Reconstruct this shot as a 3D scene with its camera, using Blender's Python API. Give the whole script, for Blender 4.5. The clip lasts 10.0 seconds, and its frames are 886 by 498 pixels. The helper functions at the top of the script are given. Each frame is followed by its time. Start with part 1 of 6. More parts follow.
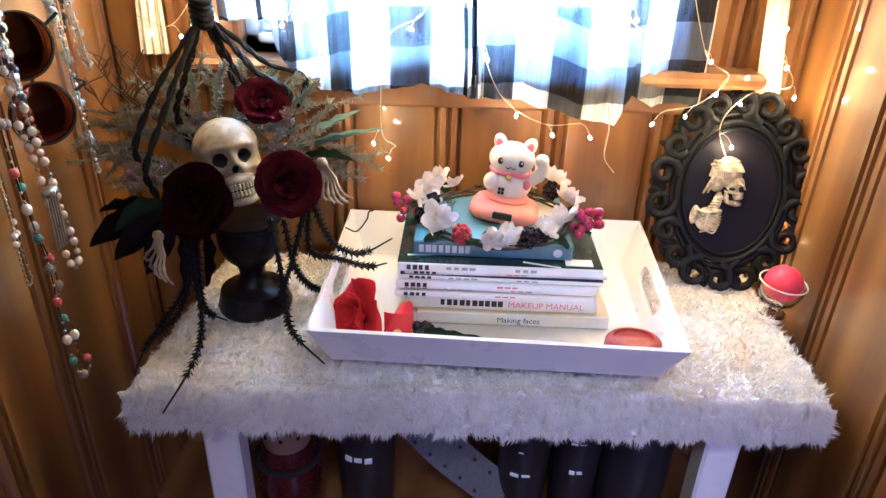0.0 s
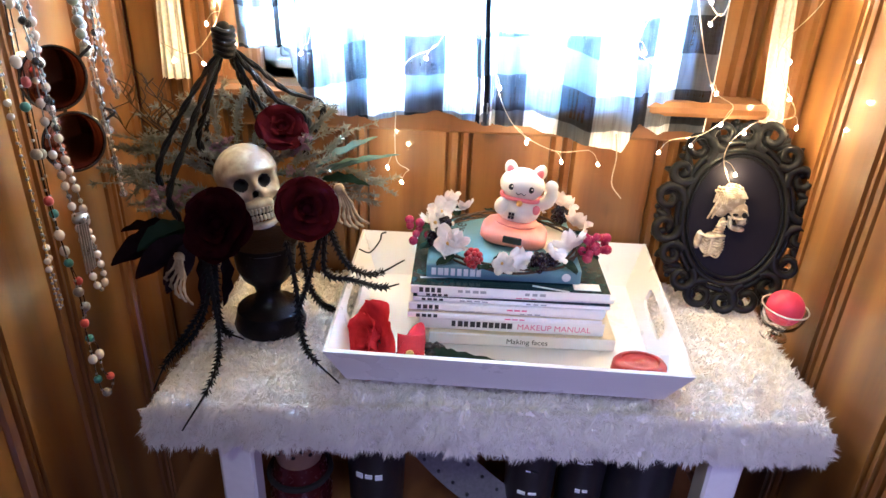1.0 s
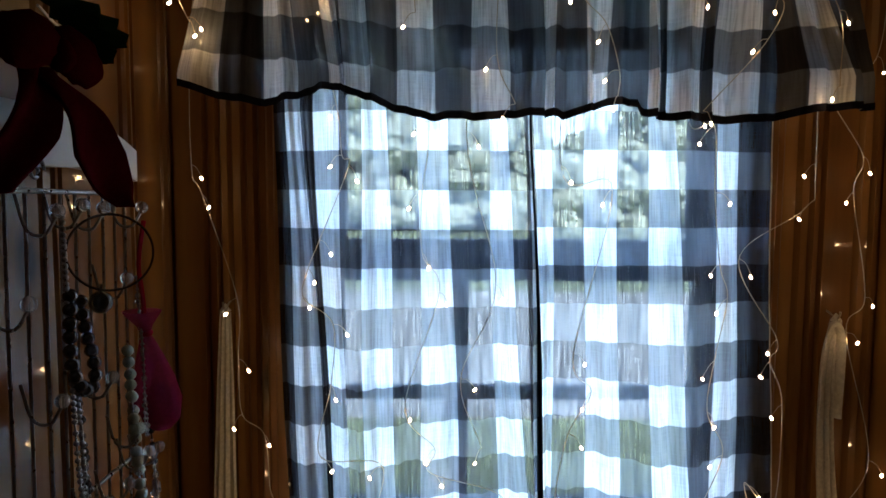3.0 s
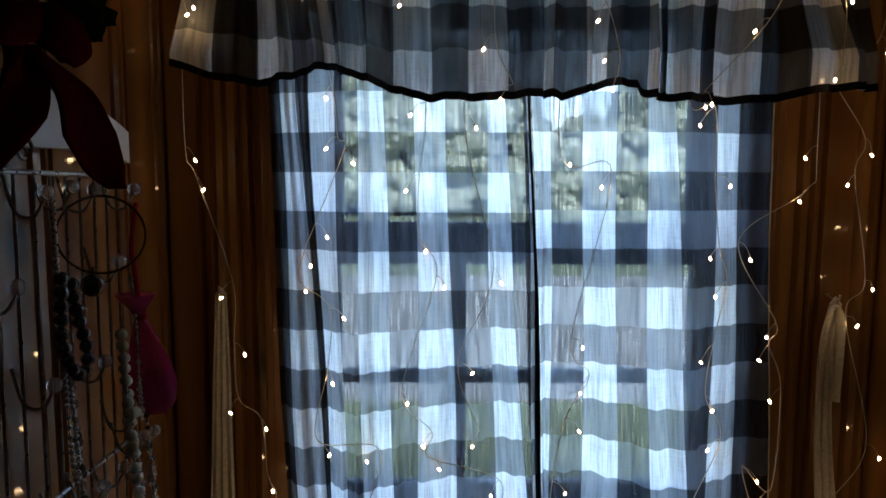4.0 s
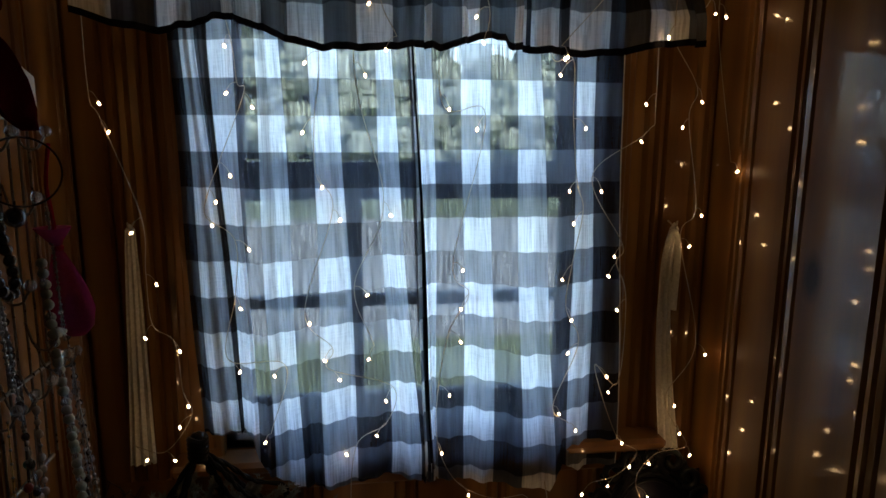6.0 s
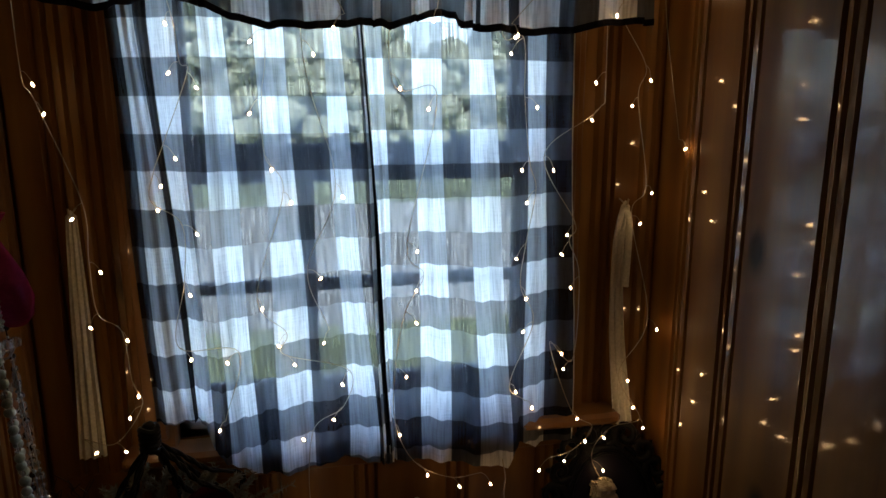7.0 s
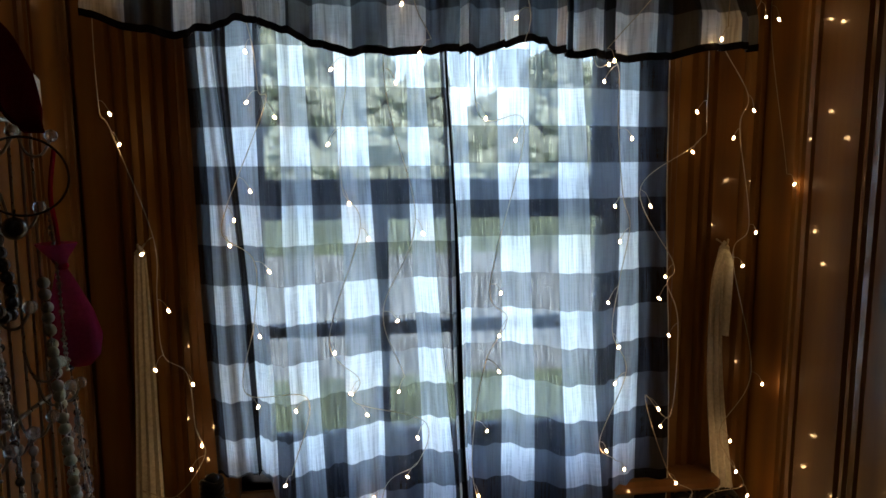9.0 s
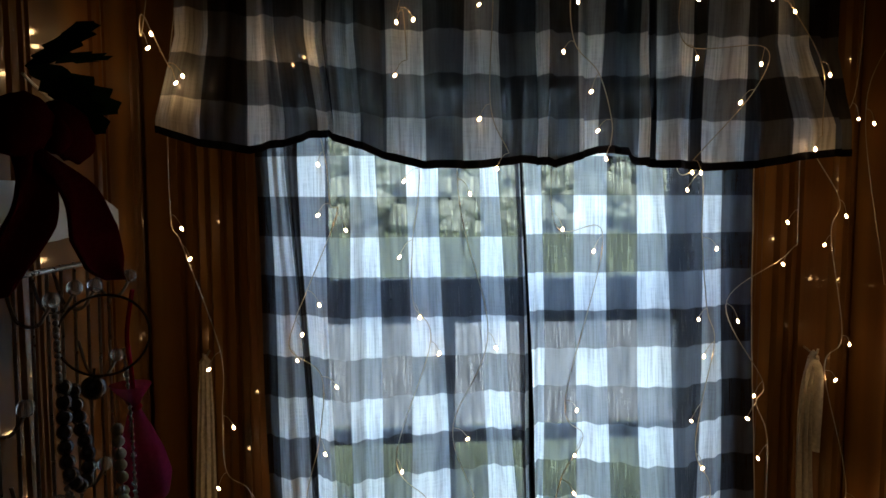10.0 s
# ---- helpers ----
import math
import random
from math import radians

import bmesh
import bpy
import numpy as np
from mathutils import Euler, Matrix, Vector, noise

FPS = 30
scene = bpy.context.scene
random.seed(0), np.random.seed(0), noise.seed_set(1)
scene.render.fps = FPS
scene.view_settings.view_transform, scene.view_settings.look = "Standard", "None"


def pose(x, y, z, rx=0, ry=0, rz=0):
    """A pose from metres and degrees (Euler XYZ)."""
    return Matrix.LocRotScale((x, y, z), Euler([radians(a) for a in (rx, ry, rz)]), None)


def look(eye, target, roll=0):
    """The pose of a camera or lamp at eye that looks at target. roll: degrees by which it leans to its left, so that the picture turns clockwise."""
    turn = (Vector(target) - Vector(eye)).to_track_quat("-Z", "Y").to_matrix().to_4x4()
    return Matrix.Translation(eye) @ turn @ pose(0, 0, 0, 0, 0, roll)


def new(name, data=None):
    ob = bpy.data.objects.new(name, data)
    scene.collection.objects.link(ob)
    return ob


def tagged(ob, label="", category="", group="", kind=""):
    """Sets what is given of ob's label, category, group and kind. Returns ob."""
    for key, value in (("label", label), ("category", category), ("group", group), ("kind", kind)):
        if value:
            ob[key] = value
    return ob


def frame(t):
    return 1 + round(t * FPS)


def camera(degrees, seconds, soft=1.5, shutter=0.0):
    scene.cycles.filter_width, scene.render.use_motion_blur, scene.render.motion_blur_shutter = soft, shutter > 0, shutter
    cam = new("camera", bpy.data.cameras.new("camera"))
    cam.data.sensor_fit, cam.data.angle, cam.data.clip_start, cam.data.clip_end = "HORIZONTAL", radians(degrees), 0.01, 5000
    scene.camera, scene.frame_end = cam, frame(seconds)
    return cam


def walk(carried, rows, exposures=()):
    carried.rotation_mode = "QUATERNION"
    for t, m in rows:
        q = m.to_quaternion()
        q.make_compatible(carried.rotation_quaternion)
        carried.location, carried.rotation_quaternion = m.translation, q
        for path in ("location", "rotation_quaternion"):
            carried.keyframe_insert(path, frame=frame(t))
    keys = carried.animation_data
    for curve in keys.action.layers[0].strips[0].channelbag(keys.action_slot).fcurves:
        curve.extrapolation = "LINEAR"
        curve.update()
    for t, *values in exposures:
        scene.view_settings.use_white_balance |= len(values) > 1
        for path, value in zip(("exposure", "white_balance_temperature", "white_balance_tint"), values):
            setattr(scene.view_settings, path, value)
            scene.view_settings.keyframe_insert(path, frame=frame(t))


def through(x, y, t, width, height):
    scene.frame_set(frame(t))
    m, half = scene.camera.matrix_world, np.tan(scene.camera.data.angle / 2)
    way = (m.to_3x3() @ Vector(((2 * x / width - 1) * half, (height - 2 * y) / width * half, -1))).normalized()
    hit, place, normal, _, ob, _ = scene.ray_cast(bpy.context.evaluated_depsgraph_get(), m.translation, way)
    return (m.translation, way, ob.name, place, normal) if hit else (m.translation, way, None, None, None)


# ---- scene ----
import functools

cam = camera(66.7, 10.0)
PATH = [
    (0, (-0.053, -1.021, 0.98), (-0.036, 0.756, 0.062), 1.9),
    (0.5, (-0.07, -1.03, 0.992), (-0.054, 0.741, 0.063), 2.8),
    (1, (-0.07, -1.035, 1.01), (-0.054, 0.752, 0.113), 2.5),
    (1.5, (-0.08, -1.029, 1.032), (-0.036, 0.784, 0.189), 2.7),
    (2, (-0.103, -0.974, 1.198), (-0.034, 0.89, 0.477), 3.3),
    (2.1, (-0.121, -0.967, 1.223), (-0.034, 0.924, 0.578), 3.18),
    (2.3, (-0.128, -0.97, 1.269), (-0.073, 0.967, 0.779), 2.14),
    (2.5, (-0.139, -0.973, 1.299), (-0.108, 0.989, 0.914), 1.3),
    (3, (-0.155, -0.977, 1.319), (-0.148, 1.017, 1.159), 0.3),
    (4.5, (-0.149, -0.966, 1.31), (-0.13, 1.02, 1.08), 0.3),
    (5, (-0.137, -0.973, 1.298), (-0.038, 1.01, 1.058), 0.3),
    (5.5, (-0.137, -1.001, 1.301), (0.027, 0.973, 1.018), 0.38),
    (6, (-0.132, -1.088, 1.317), (0.141, 0.859, 0.947), 0.36),
    (7.5, (-0.123, -1.08, 1.304), (0.28, 0.83, 0.868), -0.2),
    (8, (-0.123, -1.062, 1.297), (0.278, 0.84, 0.825), -0.25),
    (8.5, (-0.139, -1.041, 1.293), (0.227, 0.892, 0.931), -0.2),
    (9, (-0.168, -1.006, 1.281), (0.099, 0.958, 1.017), -0.2),
    (9.5, (-0.186, -0.966, 1.344), (-0.018, 1.015, 1.128), -0.4),
    (10, (-0.21, -0.954, 1.382), (-0.051, 1.033, 1.219), 0.0),
]
EXPOSURES = [(0.0, 9.1, 4800, 2), (1.5, 9.05, 4800, 2), (1.8, 8.6, 4900, 4), (2.1, 7.6, 5300, 6), (2.5, 6.0, 5650, 8), (3.0, 4.85, 5750, 10), (4.5, 4.15, 5900, 10), (6.0, 4.0, 6050, 10), (7.5, 4.45, 6400, 10), (8.5, 4.5, 6500, 10), (9.5, 4.12, 6500, 10), (10.0, 4.15, 6500, 10)]
walk(cam, [(t, look(eye, target, roll)) for t, eye, target, roll in PATH], EXPOSURES)

# ---- light ----
world = bpy.data.worlds.new("sky")
scene.world = world
world.use_nodes = True
wn = world.node_tree
sky = wn.nodes.new("ShaderNodeTexSky")
sky.sky_type, sky.sun_disc, sky.sun_elevation, sky.sun_rotation = "NISHITA", False, radians(50), radians(180)
wn.nodes["Background"].inputs[1].default_value = 0.15
wn.links.new(sky.outputs[0], wn.nodes["Background"].inputs[0])
sun = new("sun", bpy.data.lights.new("sun", "SUN"))
sun.data.energy, sun.data.angle, sun.data.color = 2.0, radians(10), (1.0, 0.96, 0.9)
sun.matrix_world = look((2, -6, 9), (0, 3, 0))


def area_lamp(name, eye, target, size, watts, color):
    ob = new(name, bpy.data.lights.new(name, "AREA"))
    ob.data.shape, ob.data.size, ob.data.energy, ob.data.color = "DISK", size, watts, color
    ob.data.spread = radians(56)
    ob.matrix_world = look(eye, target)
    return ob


# behind the camera, unseen: an added overhead fill and the room's low violet lamp
area_lamp("room_lamp", (-0.15, -1.75, 2.2), (0.2, -0.5, 0.6), 0.35, 0.0026, (1.0, 0.88, 0.74))
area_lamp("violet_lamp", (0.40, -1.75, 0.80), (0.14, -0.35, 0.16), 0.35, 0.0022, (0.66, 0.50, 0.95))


# ---- mesh helpers ----
class G:
    """Vertices and faces of one mesh, gathered from simple shapes."""

    def __init__(self):
        self.v, self.f, self.m, self.uv = [], [], [], {}
        self.mat = 0

    def add(self, verts, faces):
        k = len(self.v)
        self.v.extend(Vector(p) for p in verts)
        for q in faces:
            self.f.append([k + i for i in q])
            self.m.append(self.mat)
        return k

    def box(self, x0, x1, y0, y1, z0, z1, b=0.0, m=None):
        m = m or Matrix.Identity(4)
        lo, hi = (x0, y0, z0), (x1, y1, z1)
        b = min(b, 0.49 * min(h - l for l, h in zip(lo, hi)))
        if b <= 0:
            pts = [Vector((hi[0] if i & 1 else lo[0], hi[1] if i & 2 else lo[1], hi[2] if i & 4 else lo[2])) for i in range(8)]
            self.add([m @ p for p in pts], [(0, 2, 3, 1), (4, 5, 7, 6), (0, 1, 5, 4), (2, 6, 7, 3), (0, 4, 6, 2), (1, 3, 7, 5)])
            return
        pts = []
        for i in range(8):
            s = [(i >> a) & 1 for a in range(3)]
            for a in range(3):
                p = [(hi[c] - b if s[c] else lo[c] + b) for c in range(3)]
                p[a] = hi[a] if s[a] else lo[a]
                pts.append(m @ Vector(p))
        faces = []
        for a in range(3):
            c, d = (a + 1) % 3, (a + 2) % 3
            for side in (0, 1):
                ring = [(side << a) | (p << c) | (q << d) for p, q in ((0, 0), (1, 0), (1, 1), (0, 1))]
                face = [3 * i + a for i in ring]
                faces.append(face if side else face[::-1])
            for p in (0, 1):
                for q in (0, 1):
                    i, j = (p << c) | (q << d), (p << c) | (q << d) | (1 << a)
                    face = [3 * i + c, 3 * j + c, 3 * j + d, 3 * i + d]
                    faces.append(face if p == q else face[::-1])
        for i in range(8):
            face = [3 * i, 3 * i + 1, 3 * i + 2]
            faces.append(face if bin(i).count("1") % 2 else face[::-1])
        self.add(pts, faces)

    def tube(self, pts, r, n=8, closed=False, flat=1.0, cap=True):
        pts = [Vector(p) for p in pts]
        r = r if isinstance(r, (list, tuple)) else [r] * len(pts)
        k, up, c = len(self.v), None, len(pts)
        rings = []
        for i, p in enumerate(pts):
            a, b = pts[i - 1 if i or closed else 0], pts[(i + 1) % c if closed or i < c - 1 else i]
            d = (b - a).normalized() if (b - a).length else Vector((0, 0, 1))
            if up is None:
                up = d.orthogonal().normalized()
            up = (up - d * up.dot(d))
            up = up.normalized() if up.length > 1e-6 else d.orthogonal().normalized()
            side = d.cross(up)
            for j in range(n):
                w = 2 * math.pi * j / n
                self.v.append(p + r[i] * (math.cos(w) * up + flat * math.sin(w) * side))
        for i in range(c if closed else c - 1):
            for j in range(n):
                i2 = (i + 1) % c
                self.f.append([k + i * n + j, k + i * n + (j + 1) % n, k + i2 * n + (j + 1) % n, k + i2 * n + j])
                self.m.append(self.mat)
        if not closed and cap:
            for f in ([k + j for j in range(n)][::-1], [k + (c - 1) * n + j for j in range(n)]):
                self.f.append(f)
                self.m.append(self.mat)

    def lathe(self, profile, n=24, m=None):
        m = m or Matrix.Identity(4)
        k = len(self.v)
        for r, z in profile:
            for j in range(n):
                w = 2 * math.pi * j / n
                self.v.append(m @ Vector((r * math.cos(w), r * math.sin(w), z)))
        for i in range(len(profile) - 1):
            for j in range(n):
                self.f.append([k + i * n + j, k + i * n + (j + 1) % n, k + (i + 1) * n + (j + 1) % n, k + (i + 1) * n + j])
                self.m.append(self.mat)

    def ell(self, c, r, nu=14, nv=9, m=None, fn=None):
        r = (r, r, r) if isinstance(r, (int, float)) else r
        m = Matrix.Translation(c) @ (m or Matrix.Identity(4))
        k = len(self.v)
        for i in range(nv + 1):
            t = math.pi * i / nv
            for j in range(nu):
                w = 2 * math.pi * j / nu
                d = Vector((math.sin(t) * math.cos(w), math.sin(t) * math.sin(w), math.cos(t)))
                s = fn(d) if fn else 1.0
                self.v.append(m @ Vector((r[0] * d.x * s, r[1] * d.y * s, r[2] * d.z * s)))
        for i in range(nv):
            for j in range(nu):
                self.f.append([k + i * nu + j, k + (i + 1) * nu + j, k + (i + 1) * nu + (j + 1) % nu, k + i * nu + (j + 1) % nu])
                self.m.append(self.mat)

    def surf(self, fn, nu, nv, uv=None):
        k, kf = len(self.v), len(self.f)
        for i in range(nv + 1):
            for j in range(nu + 1):
                self.v.append(Vector(fn(j / nu, i / nv)))
        for i in range(nv):
            for j in range(nu):
                q = [(i, j), (i, j + 1), (i + 1, j + 1), (i + 1, j)]
                self.f.append([k + a * (nu + 1) + b for a, b in q])
                self.m.append(self.mat)
                if uv:
                    self.uv[len(self.f) - 1] = [uv(b / nu, a / nv) for a, b in q]


def mesh_of(g, mats, smooth=True):
    me = bpy.data.meshes.new("mesh")
    me.from_pydata(g.v, [], g.f)
    for mt in mats if isinstance(mats, (list, tuple)) else [mats]:
        me.materials.append(mt)
    me.polygons.foreach_set("material_index", g.m)
    me.polygons.foreach_set("use_smooth", [smooth] * len(g.f))
    if g.uv:
        layer = me.uv_layers.new(name="uv")
        for fi, p in enumerate(me.polygons):
            for li, uvc in zip(p.loop_indices, g.uv.get(fi, [(0, 0)] * 4)):
                layer.data[li].uv = uvc
    me.update()
    if smooth:
        me.set_sharp_from_angle(angle=radians(50))
    return me


def thing(name, base, label, category, group="", kind=""):
    ob = new(name)
    ob.empty_display_size = 0.05
    ob.location = base
    return tagged(ob, label, category, group, kind)


def world_of(ob):
    return (world_of(ob.parent) @ ob.matrix_parent_inverse if ob.parent else Matrix.Identity(4)) @ ob.matrix_basis


def part(name, g, mats, parent=None, label="", smooth=True, kind=""):
    """One mesh, built in world places, under a thing or a part (or alone)."""
    ob = new(name, g if isinstance(g, bpy.types.Mesh) else mesh_of(g, mats, smooth))
    if parent:
        ob.parent = parent
        ob.matrix_parent_inverse = world_of(parent).inverted()
    return tagged(ob, label, "", "", kind)


lerp = lambda s, *k: float(np.interp(s, [a for a, _ in k], [b for _, b in k]))


def curve_pts(keys, n=24):
    """A smooth line through the keys (Catmull-Rom)."""
    p = [Vector(k) for k in keys]
    p = [2 * p[0] - p[1]] + p + [2 * p[-1] - p[-2]]
    out, m = [], len(p) - 3
    for i in range(n + 1):
        s = i / n * m
        k = min(int(s), m - 1)
        t = s - k
        a, b, c, d = p[k:k + 4]
        out.append(0.5 * (2 * b + (c - a) * t + (2 * a - 5 * b + 4 * c - d) * t * t + (3 * b - a - 3 * c + d) * t ** 3))
    return out


# ---- materials ----
class N:
    """A node material under construction."""

    def __init__(self, name, **inputs):
        self.mat = bpy.data.materials.new(name)
        self.mat.use_nodes = True
        self.t = self.mat.node_tree
        self.b = self.t.nodes["Principled BSDF"]
        self.out = self.t.nodes["Material Output"]
        for k, val in inputs.items():
            self.to(val, self.b.inputs[k.replace("_", " ")])

    def node(self, kind, **inputs):
        n = self.t.nodes.new("ShaderNode" + kind)
        for k, val in inputs.items():
            self.to(val, n.inputs[int(k[1:])] if k[0] == "i" and k[1:].isdigit() else n.inputs[k.replace("_", " ")])
        return n

    def to(self, val, socket):
        if isinstance(val, bpy.types.NodeSocket):
            self.t.links.new(val, socket)
        else:
            socket.default_value = (*val, 1.0) if isinstance(val, tuple) and len(val) == 3 and socket.type == "RGBA" else val

    def math(self, op, a, b=0.0):
        n = self.t.nodes.new("ShaderNodeMath")
        n.operation = op
        self.to(a, n.inputs[0]), self.to(b, n.inputs[1])
        return n.outputs[0]

    def ramp(self, fac, *stops):
        n = self.t.nodes.new("ShaderNodeValToRGB")
        e = n.color_ramp.elements
        while len(e) < len(stops):
            e.new(0.5)
        for el, (pos, col) in zip(e, stops):
            el.position, el.color = pos, (*(col if isinstance(col, tuple) else (col,) * 3), 1.0)
        self.t.links.new(fac, n.inputs[0])
        return n.outputs[0]

    def coords(self, scale=(1, 1, 1), kind="Object", shift=False):
        n = self.t.nodes.new("ShaderNodeMapping")
        n.inputs["Scale"].default_value = scale
        self.t.links.new(self.t.nodes.new("ShaderNodeTexCoord").outputs[kind], n.inputs[0])
        if shift:
            c = self.t.nodes.new("ShaderNodeCombineXYZ")
            r = self.t.nodes.new("ShaderNodeObjectInfo").outputs["Random"]
            self.t.links.new(self.math("MULTIPLY", r, 37.0), c.inputs[0])
            self.t.links.new(self.math("MULTIPLY", r, 11.0), c.inputs[2])
            self.t.links.new(c.outputs[0], n.inputs["Location"])
        return n.outputs[0]

    def noise(self, vec, scale, detail=4.0, rough=0.55):
        return self.node("TexNoise", Vector=vec, Scale=scale, Detail=detail, Roughness=rough).outputs[0]

    def mix(self, fac, a, b, blend="MIX"):
        n = self.t.nodes.new("ShaderNodeMix")
        n.data_type, n.blend_type = "RGBA", blend
        self.to(fac, n.inputs[0]), self.to(a, n.inputs[6]), self.to(b, n.inputs[7])
        return n.outputs[2]

    def bump(self, height, strength, dist=0.002):
        n = self.node("Bump", Strength=strength, Distance=dist, Height=height)
        self.t.links.new(n.outputs[0], self.b.inputs["Normal"])

    def set(self, name, val):
        self.to(val, self.b.inputs[name])


def plain(name, color, rough=0.5, metal=0.0, vary=0.25, scale=40.0, bump=0.15, **more):
    """A surface of one colour with mottling and fine relief."""
    m = N(name, Roughness=rough, Metallic=metal, **more)
    c = m.coords()
    big, fine = m.noise(c, scale * 0.25), m.noise(c, scale * 4, 6.0)
    dark = tuple(x * (1 - vary) for x in color)
    light = tuple(min(1, x * (1 + vary * 0.6)) for x in color)
    m.set("Base Color", m.ramp(m.math("ADD", m.math("MULTIPLY", big, 0.6), m.math("MULTIPLY", fine, 0.4)), (0.3, dark), (0.7, light)))
    m.set("Roughness", m.math("ADD", m.math("MULTIPLY", m.math("SUBTRACT", fine, 0.5), 0.25), rough))
    if bump:
        m.bump(fine, bump, 0.0015)
    return m.mat


def pine(name, dark, mid, light, axis=2, coat=0.9):
    """Varnished knotty pine, grain along an axis."""
    m = N(name, Roughness=0.42, Coat_Weight=coat, Coat_Roughness=0.075)
    s = [7.0, 7.0, 7.0]
    s[axis] = 0.5
    vec = m.coords(tuple(s), shift=True)
    broad = m.noise(vec, 0.9, 2.0)
    grain = m.noise(vec, 6.0, 7.0, 0.6)
    wave = m.node("TexWave", Vector=vec, Scale=0.45, Distortion=9.0, Detail=2.0, Detail_Scale=0.8)
    mixed = m.math("ADD", m.math("MULTIPLY", wave.outputs[1], 0.22), m.math("ADD", m.math("MULTIPLY", grain, 0.38), m.math("MULTIPLY", broad, 0.42)))
    col = m.ramp(mixed, (0.28, dark), (0.52, mid), (0.80, light))
    ks = [5.5, 5.5, 5.5]
    ks[axis] = 3.0
    kv = m.node("VectorMath", i0=m.coords(tuple(ks), shift=True), i1=(0, 0, 0))
    vor = m.node("TexVoronoi", Vector=kv.outputs[0], Scale=1.0, Randomness=1.0)
    soft = m.math("ADD", vor.outputs[0], m.math("MULTIPLY", m.math("SUBTRACT", grain, 0.5), 0.07))
    halo = m.ramp(soft, (0.10, 0.75), (0.34, 0.0))
    col = m.mix(halo, col, tuple(x * 0.62 for x in mid))
    knot = m.ramp(soft, (0.06, 1.0), (0.125, 0.0))
    col = m.mix(knot, col, tuple(x * 0.14 for x in dark))
    m.set("Base Color", col)
    m.set("Roughness", m.ramp(grain, (0.3, 0.36), (0.7, 0.55)))
    m.bump(grain, 0.28, 0.0013)
    rs = [110.0, 110.0, 110.0]
    rs[axis] = 9.0
    ripple = m.noise(m.coords(tuple(rs), shift=True), 1.0, 2.0)
    swell = m.noise(vec, 2.0, 2.0)
    lacquer = m.node("Bump", Strength=0.5, Distance=0.0007, Height=m.math("ADD", m.math("MULTIPLY", ripple, 0.26), swell))
    m.t.links.new(lacquer.outputs[0], m.b.inputs["Coat Normal"])
    return m.mat


def gingham(name, through=0.11):
    """Sheer woven black and white check; uv runs in checks."""
    m = N(name)
    uvn = m.t.nodes.new("ShaderNodeUVMap")
    sep = m.node("SeparateXYZ", Vector=uvn.outputs[0])

    def stripe(x):
        f = m.math("FRACT", x)
        return m.ramp(f, (0.0, 0.0), (0.012, 1.0), (0.5, 1.0), (0.512, 0.0))

    a, b = stripe(sep.outputs[0]), stripe(sep.outputs[1])
    level = m.math("ADD", m.math("MULTIPLY", a, 0.58), m.math("MULTIPLY", b, 0.42))
    thread = m.noise(m.node("Mapping", Vector=uvn.outputs[0], Scale=(34, 1.6, 1)).outputs[0], 1.0, 3.0)
    cross = m.noise(m.node("Mapping", Vector=uvn.outputs[0], Scale=(3, 40, 1)).outputs[0], 1.0, 3.0)
    color = m.ramp(level, (0.0, (0.030, 0.032, 0.038)), (0.42, (0.115, 0.125, 0.145)), (0.58, (0.27, 0.285, 0.31)), (1.0, (0.90, 0.91, 0.92)))
    slub = m.math("ADD", m.math("MULTIPLY", thread, 0.8), m.math("MULTIPLY", cross, 0.2))
    color = m.mix(m.ramp(slub, (0.38, 0.35), (0.55, 0.0)), color, (0.05, 0.05, 0.06))
    diff = m.node("BsdfDiffuse", Color=color)
    trans = m.node("BsdfTranslucent", Color=color)
    cloth = m.node("MixShader", i0=0.68, i1=diff.outputs[0], i2=trans.outputs[0])
    clear = m.node("BsdfTransparent", Color=(1.0, 1.0, 1.0))
    fac = m.math("MULTIPLY", m.ramp(slub, (0.40, 0.25), (0.62, 1.0)), m.math("ADD", through, m.math("MULTIPLY", a, -0.5 * through)))
    sh = m.node("MixShader", i0=fac, i1=cloth.outputs[0], i2=clear.outputs[0])
    m.t.links.new(sh.outputs[0], m.out.inputs[0])
    return m.mat


def cloth(name, color, through=0.0, glow=0.4, rough=0.9, scale=200.0, dim=0.55):
    m = N(name)
    c = m.coords()
    n = m.noise(c, scale, 4.0)
    col = m.mix(m.ramp(n, (0.3, 0.5), (0.7, 0.0)), color, tuple(x * dim for x in color))
    d = m.node("BsdfDiffuse", Color=col)
    t = m.node("BsdfTranslucent", Color=col)
    sh = m.node("MixShader", i0=glow, i1=d.outputs[0], i2=t.outputs[0])
    if through:
        sh = m.node("MixShader", i0=through, i1=sh.outputs[0], i2=m.node("BsdfTransparent").outputs[0])
    m.t.links.new(sh.outputs[0], m.out.inputs[0])
    return m.mat


def emitter(name, color, strength):
    m = N(name)
    e = m.node("Emission", Color=color, Strength=strength)
    m.t.links.new(e.outputs[0], m.out.inputs[0])
    return m.mat


def glass(name, color=(1, 1, 1), rough=0.02):
    return N(name, Base_Color=color, Roughness=rough, Transmission_Weight=1.0, IOR=1.45).mat


